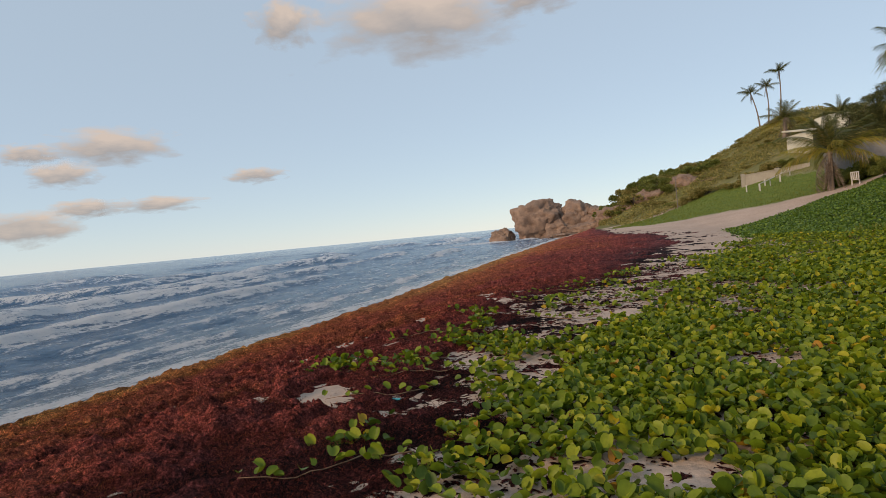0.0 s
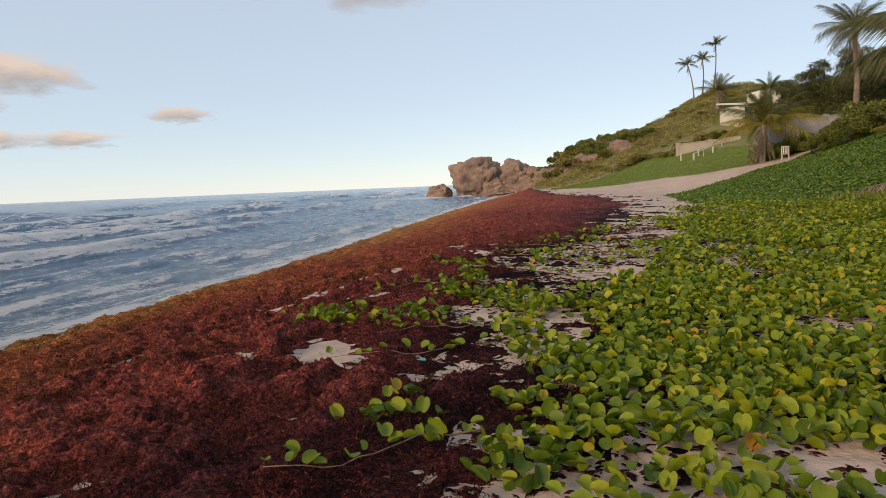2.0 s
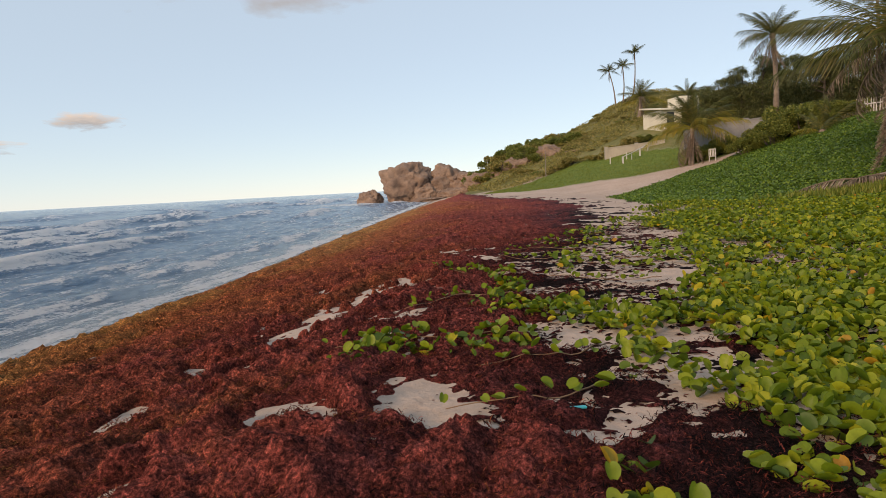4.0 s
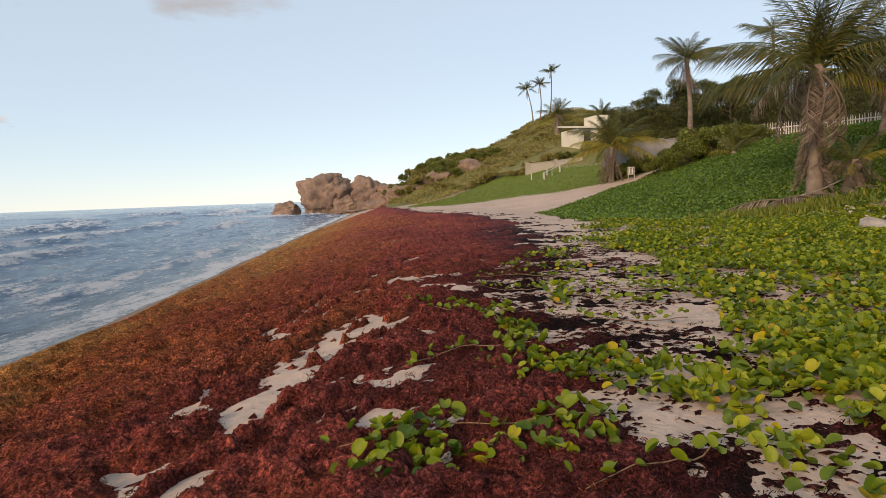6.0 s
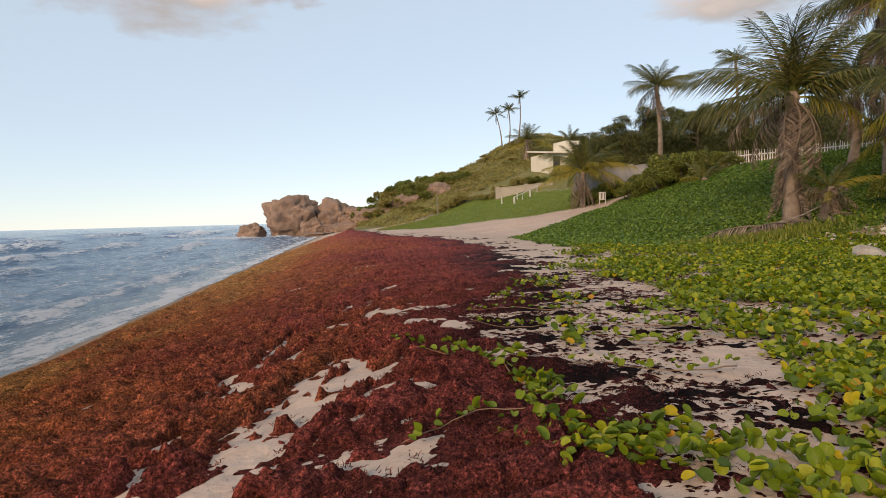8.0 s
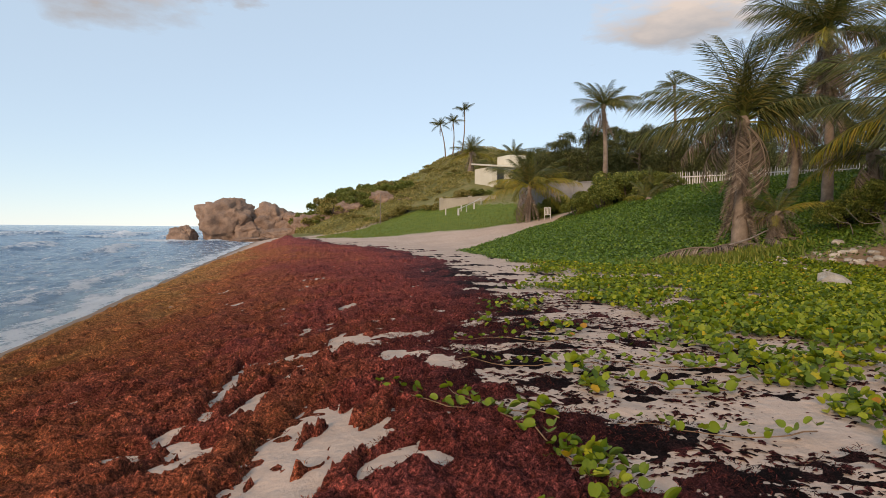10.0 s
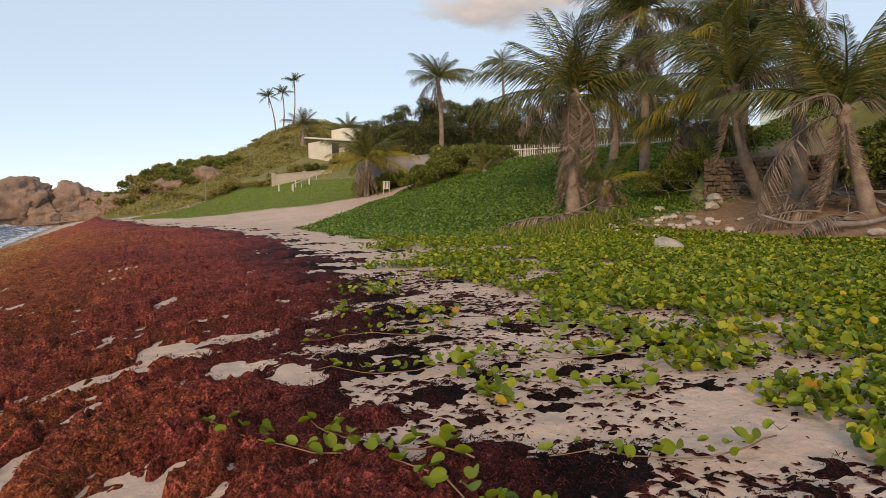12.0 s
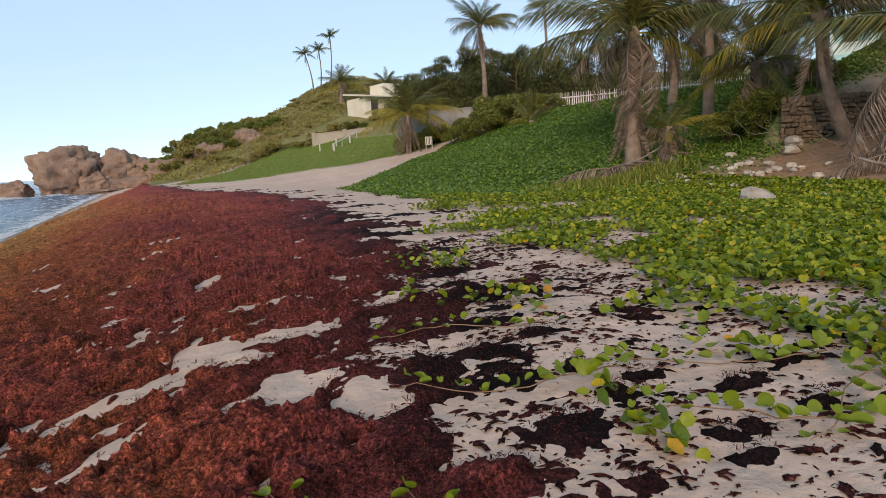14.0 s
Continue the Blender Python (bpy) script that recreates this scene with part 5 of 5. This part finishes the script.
def house(at, turn, label, size, material, trim, porch):
    ob = thing("house", pose(*at, 0, 0, turn), label, "house")
    w, d, h = size
    part("wall", box(bmesh.new(), (-w / 2, -d / 2, -2.5), (w / 2, d / 2, h), 0.03), material, ob)
    roof = bmesh.new()
    box(roof, (-w / 2 - 0.4, -d / 2 - 0.5 - porch, h + 0.004), (w / 2 + 0.4, d / 2 + 0.3, h + 0.22), 0.03)
    for v in roof.verts:
        v.co.z += 0.12 * (v.co.y + d / 2)
    part("roof", roof, trim, ob)
    n = max(2, int(w / 2))
    for k in range(n):
        x = -w / 2 + w * (k + 0.5) / n
        frame_ob = part("window" if k else "door", box(bmesh.new(), (x - 0.5, -d / 2 - 0.04, 0.9 if k else 0.05), (x + 0.5, -d / 2 - 0.003, 2.1), 0.01), DARK, ob)
        part("frame", box(bmesh.new(), (x - 0.58, -d / 2 - 0.06, 2.1), (x + 0.58, -d / 2 - 0.003, 2.2), 0.01), trim, frame_ob)
        part("sill", box(bmesh.new(), (x - 0.58, -d / 2 - 0.1, (0.9 if k else 0.05) - 0.08), (x + 0.58, -d / 2 - 0.003, 0.9 if k else 0.05), 0.01), trim, frame_ob)
    if porch:
        part("porch_floor", box(bmesh.new(), (-w / 2, -d / 2 - porch, -2.5), (w / 2, -d / 2 - 0.004, 0.0), 0.02), material, ob)
        for k in range(n + 1):
            x = -w / 2 + 0.1 + (w - 0.2) * k / n
            part("porch_post", box(bmesh.new(), (x - 0.09, -d / 2 - porch + 0.05, 0.004), (x + 0.09, -d / 2 - porch + 0.23, h - 0.05), 0.01), trim, ob)
        part("porch_rail", box(bmesh.new(), (-w / 2, -d / 2 - porch + 0.1, 0.004), (w / 2, -d / 2 - porch + 0.18, 0.85), 0.01), trim, ob)
    return ob


white_house = house((20.3, 87.5, 7.1), 14, "small cream bungalow with flat roof on the hillside", (5.0, 5.0, 2.4), CREAM2, CREAM2, 0.0)
part("upper_room", box(bmesh.new(), (1.0, -1.0, 2.6), (3.6, 2.4, 4.3), 0.04), CREAM2, white_house, "cream upper room")
house((48.4, 40.6, 7.45), 236 - 180 - 110, "pale turquoise wooden bungalow with a white porch", (7.5, 5.5, 2.6), TURQ, PALE, 1.6)
house((52.6, 34.6, 7.2), 236 - 180 - 110, "pale turquoise wooden bungalow with a white porch", (6.0, 5.0, 2.7), PALE, WHITE, 0.0)

# picket fence, picket by picket
fence = thing("picket_fence", (22.4, 48.4, 0), "weathered white wooden picket fence along the slope", "fence")
run = [Vector((22.4, 48.4)), Vector((26.7, 46.0)), Vector((30.0, 43.0)), Vector((33.0, 40.8)), Vector((35.2, 39.4))]
bm = box(bmesh.new(), (-0.06, -0.012, 0), (0.06, 0.012, 1.2))
top = [v for v in bm.verts if v.co.z > 0.9]
for v in top:
    v.co.x *= 0.25
    v.co.z = 1.3
bm.faces.ensure_lookup_table()
picket_mesh = bpy.data.meshes.new("picket")
bm.to_mesh(picket_mesh)
bm.free()
picket_mesh.materials.append(WHITE)
for a, b in zip(run, run[1:]):
    way, span = (b - a).normalized(), (b - a).length
    turn = math.degrees(math.atan2(way.y, way.x))
    for k in range(int(span / 0.17)):
        p = a + way * 0.17 * (k + 0.5)
        pk = part("picket", picket_mesh, None, fence)
        s = rng.uniform(0.92, 1.04)
        pk.matrix_basis = Matrix.Translation((-22.4, -48.4, 0)) @ pose(p.x, p.y, max(z_at(p.x, p.y), 4.2) - 0.02, 0, rng.normal(0, 1.5), turn) @ Matrix.Diagonal((1, 1, s, 1))
    for lift in (0.35, 0.95):
        za, zb = (max(z_at(q.x, q.y), 4.2) + lift for q in (a, b))
        off = Vector((-way.y, way.x)) * 0.035
        pa, pb = Vector((a.x - 22.4 + off.x, a.y - 48.4 + off.y, za)), Vector((b.x - 22.4 + off.x, b.y - 48.4 + off.y, zb))
        part("rail", tube(bmesh.new(), [pa, (pa + pb) / 2, pb], [0.04] * 3, 4), WHITE, fence)

# dry-stone retaining wall behind the leaning palm
bank = thing("stone_wall", pose(17.35, 24.0, z_at(17.0, 23.8) - 0.1, 0, 0, -49.5), "rough tan stone retaining wall cut into the bank", "wall")
part("wall_core", box(bmesh.new(), (0, 0.1, -0.6), (5.6, 0.6, 1.75), 0.03), MASON, bank)
stone_meshes = []
for k in range(5):
    bm = box(bmesh.new(), (-0.5, -0.5, -0.5), (0.5, 0.5, 0.5), 0.12)
    for v in bm.verts:
        v.co += Vector((noise.noise(v.co * 2 + Vector((k, 0, 0))), noise.noise(v.co * 2 + Vector((0, k, 5))), noise.noise(v.co * 2 + Vector((9, 0, k))))) * 0.12
    me = bpy.data.meshes.new("wall_stone")
    bm.to_mesh(me)
    bm.free()
    me.materials.append(MASON)
    stone_meshes.append(me)
z = -0.1
while z < 1.75:
    x, tall = 0.0, rng.uniform(0.1, 0.2)
    while x < 5.5:
        w = rng.uniform(0.12, 0.42)
        st = part("wall_stone", stone_meshes[int(rng.integers(5))], None, bank)
        st.matrix_basis = pose(x + w / 2, 0.08, z + tall / 2 + rng.normal(0, 0.015), rng.normal(0, 4), rng.normal(0, 6), rng.normal(0, 5)) @ Matrix.Diagonal((w * 0.98, 0.28 * rng.uniform(0.6, 1.4), tall * rng.uniform(0.9, 1.25), 1))
        x += w
    z += tall


# ---- small things ----
flag = thing("flag_pole", pose(4.75, 8.31, z_at(4.75, 8.31), 0, -6, 0), "red warning flag on a weathered wooden pole", "flag")
part("pole", tube(bmesh.new(), [(0, 0, -0.2), (0.01, 0, 0.6), (0, 0, 1.3)], [0.024, 0.021, 0.018], 8), DRIFT, flag, "bleached wooden pole", smooth=True)
bm = bmesh.new()
nx, nz = 12, 8
vs = [[bm.verts.new((0.02 + 0.4 * i / nx, 0.05 * math.sin(5 * i / nx + 1.5 * j / nz) * i / nx, 1.27 - 0.1 * (i / nx) - (0.36 + 0.08 * i / nx) * j / nz)) for j in range(nz + 1)] for i in range(nx + 1)]
for i in range(nx):
    for j in range(nz):
        bm.faces.new((vs[i][j], vs[i + 1][j], vs[i + 1][j + 1], vs[i][j + 1]))
bmesh.ops.solidify(bm, geom=bm.faces[:], thickness=0.003)
part("cloth", bm, RED, flag, "limp red cloth", smooth=True)

chair = thing("garden_chair", pose(15.4, 54.8, z_at(15.4, 54.8), 0, 0, 160), "white plastic garden chair beside the path", "chair")
part("seat", box(bmesh.new(), (-0.28, -0.28, 0.4), (0.28, 0.28, 0.45), 0.015), WHITE, chair)
for k in range(5):
    part("back_slat", box(bmesh.new(), (-0.27 + 0.12 * k, 0.25, 0.46), (-0.2 + 0.12 * k, 0.29, 0.95), 0.008), WHITE, chair)
part("back_rail", box(bmesh.new(), (-0.28, 0.245, 0.954), (0.28, 0.295, 1.03), 0.01), WHITE, chair)
for x in (-0.25, 0.25):
    for y in (-0.25, 0.25):
        part("leg", tube(bmesh.new(), [(x, y, 0), (x * 0.95, y * 0.95, 0.398)], [0.025, 0.03], 6), WHITE, chair)
    part("armrest", box(bmesh.new(), (x - 0.03, -0.28, 0.64), (x + 0.03, 0.24, 0.68), 0.01), WHITE, chair)

# the white posts and handrail on the lawn
for x, y in ((10.3, 74), (12.2, 74.5), (13.6, 74), (11.2, 71.5)):
    ob = part("post", box(bmesh.new(), (-0.06, -0.06, -0.3), (0.06, 0.06, 0.75), 0.01), WHITE)
    ob.location = on(x, y, 0)
    tagged(ob, "short white-painted post on the mown lawn", "post", "lawn posts")
rail = thing("handrail", (11.2, 71.0, 0), "white handrail climbing the mown lawn", "handrail")
ends = [Vector((11.2, 71.0)), Vector((12.4, 72.6)), Vector((13.6, 74.3)), Vector((14.9, 76.0))]
tops = []
for p in ends:
    z = z_at(p.x, p.y)
    o = Vector((p.x - 11.2, p.y - 71.0, z))
    part("rail_post", tube(bmesh.new(), [o - Vector((0, 0, 0.3)), o + Vector((0, 0, 0.75))], [0.045, 0.045], 6), WHITE, rail)
    tops.append(o + Vector((0, 0, 0.75)))
part("rail", tube(bmesh.new(), tops, [0.05] * 4, 6), WHITE, rail)
pole = part("wooden_pole", tube(bmesh.new(), [(0, 0, -0.3), (0.03, 0, 1.8), (0, 0, 3.6)], [0.06, 0.05, 0.045], 6), DRIFT)
pole.location = on(3.4, 80, 0)
tagged(pole, "tall thin wooden pole at the edge of the lawn", "pole")

# grass on the lawn and at the dune's foot
n = 42000
px, py = np.concatenate([rng.uniform(-8, 24, n), rng.normal(11.5, 1.4, 3500)]), np.concatenate([rng.uniform(57, 84, n), rng.normal(25.6, 0.7, 3500)])
ok = (lawn(px, py) > 0.5) | (py < 30)
px, py = px[ok], py[ok]
s = np.where(py < 30, rng.uniform(0.16, 0.4, px.size), rng.uniform(0.07, 0.17, px.size))
V, F = spread([(-0.5, 0, 0), (0.5, 0, 0), (0, 0.35, 1)], [(0, 1, 2)], np.stack([px, py, land(px, py) - 0.03], -1), rng.uniform(0, 6.28, px.size), rng.normal(0, 0.3, px.size), rng.normal(0, 0.3, px.size), np.stack([s * 0.35, s, s], -1))
tagged(new("grass", big_mesh("grass", V, F, GRASS, False)), "bright green grass on the lawn and dune foot", "grass", kind="stuff")

# runners of the creeper over weed and sand
leaf_mesh = big_mesh("leaf", np.array(ROUND), ROUND_F, VINE, True)
for k, (x0, y0, x1, y1, leaves) in enumerate(((-0.9, 4.7, -1.75, 4.32, 9), (-0.8, 5.5, -1.6, 4.95, 12), (-1.2, 5.9, -2.65, 5.55, 34), (-1.3, 7.4, -2.4, 7.0, 16), (-1.5, 8.0, -2.4, 9.75, 26), (-1.35, 8.6, -1.9, 9.5, 18), (-0.3, 10.3, -1.6, 10.55, 20), (0.9, 9.9, -0.5, 10.5, 26),
                                              (0.3, 9.2, -0.75, 9.75, 22), (-0.2, 11.3, -1.5, 11.6, 16), (1.2, 9.5, -0.2, 9.15, 18), (-0.5, 3.2, -1.3, 2.6, 16), (-0.6, 13.2, -1.0, 12.7, 10), (0.2, 8.2, -1.0, 8.5, 20))):
    run_ob = thing("creeper_runner", (x0, y0, z_at(x0, y0)), "trailing runner of beach creeper with round green leaves", "creeper", "creeper runners")
    o = Vector((x0, y0, z_at(x0, y0)))
    ks = np.linspace(0, 1, 14)
    pts = []
    for q in ks:
        bow = 0.12 * math.sin(3.1 * q + k) * math.sin(math.pi * q)
        x, y = x0 + (x1 - x0) * q - bow * (y1 - y0), y0 + (y1 - y0) * q + bow * (x1 - x0)
        lift = 0.05 + 0.03 * max(0.0, float(weed_mask(np.array([x]), np.array([y]))[0])) / 0.3
        pts.append(Vector((x, y, z_at(x, y) + lift)) - o)
    part("stem", tube(bmesh.new(), pts, [0.005 - 0.0025 * q for q in ks], 6), STEM, run_ob, smooth=True)
    for j in range(leaves):
        q = (j + rng.random()) / leaves
        a, b = pts[int(q * 12.99)], pts[int(q * 12.99) + 1]
        p = a.lerp(b, (q * 12.99) % 1)
        s = rng.uniform(0.055, 0.1) * (1.05 - 0.35 * q)
        lf = part("leaf", leaf_mesh, None, run_ob)
        lf.matrix_basis = Matrix.Translation(p + Vector((rng.normal(0, 0.04), rng.normal(0, 0.04), rng.uniform(0.0, 0.06)))) @ pose(0, 0, 0, rng.normal(18, 22), rng.normal(0, 18), rng.uniform(0, 360)) @ Matrix.Diagonal((s, s, s, 1))
litter = part("plastic_scrap", box(bmesh.new(), (-0.05, -0.012, 0), (0.05, 0.012, 0.012), 0.003), TEAL)
litter.matrix_basis = pose(-1.12, 4.32, z_at(-1.12, 4.32) + 0.05, 0, 0, 12)
tagged(litter, "small scrap of teal plastic on the sand", "litter")
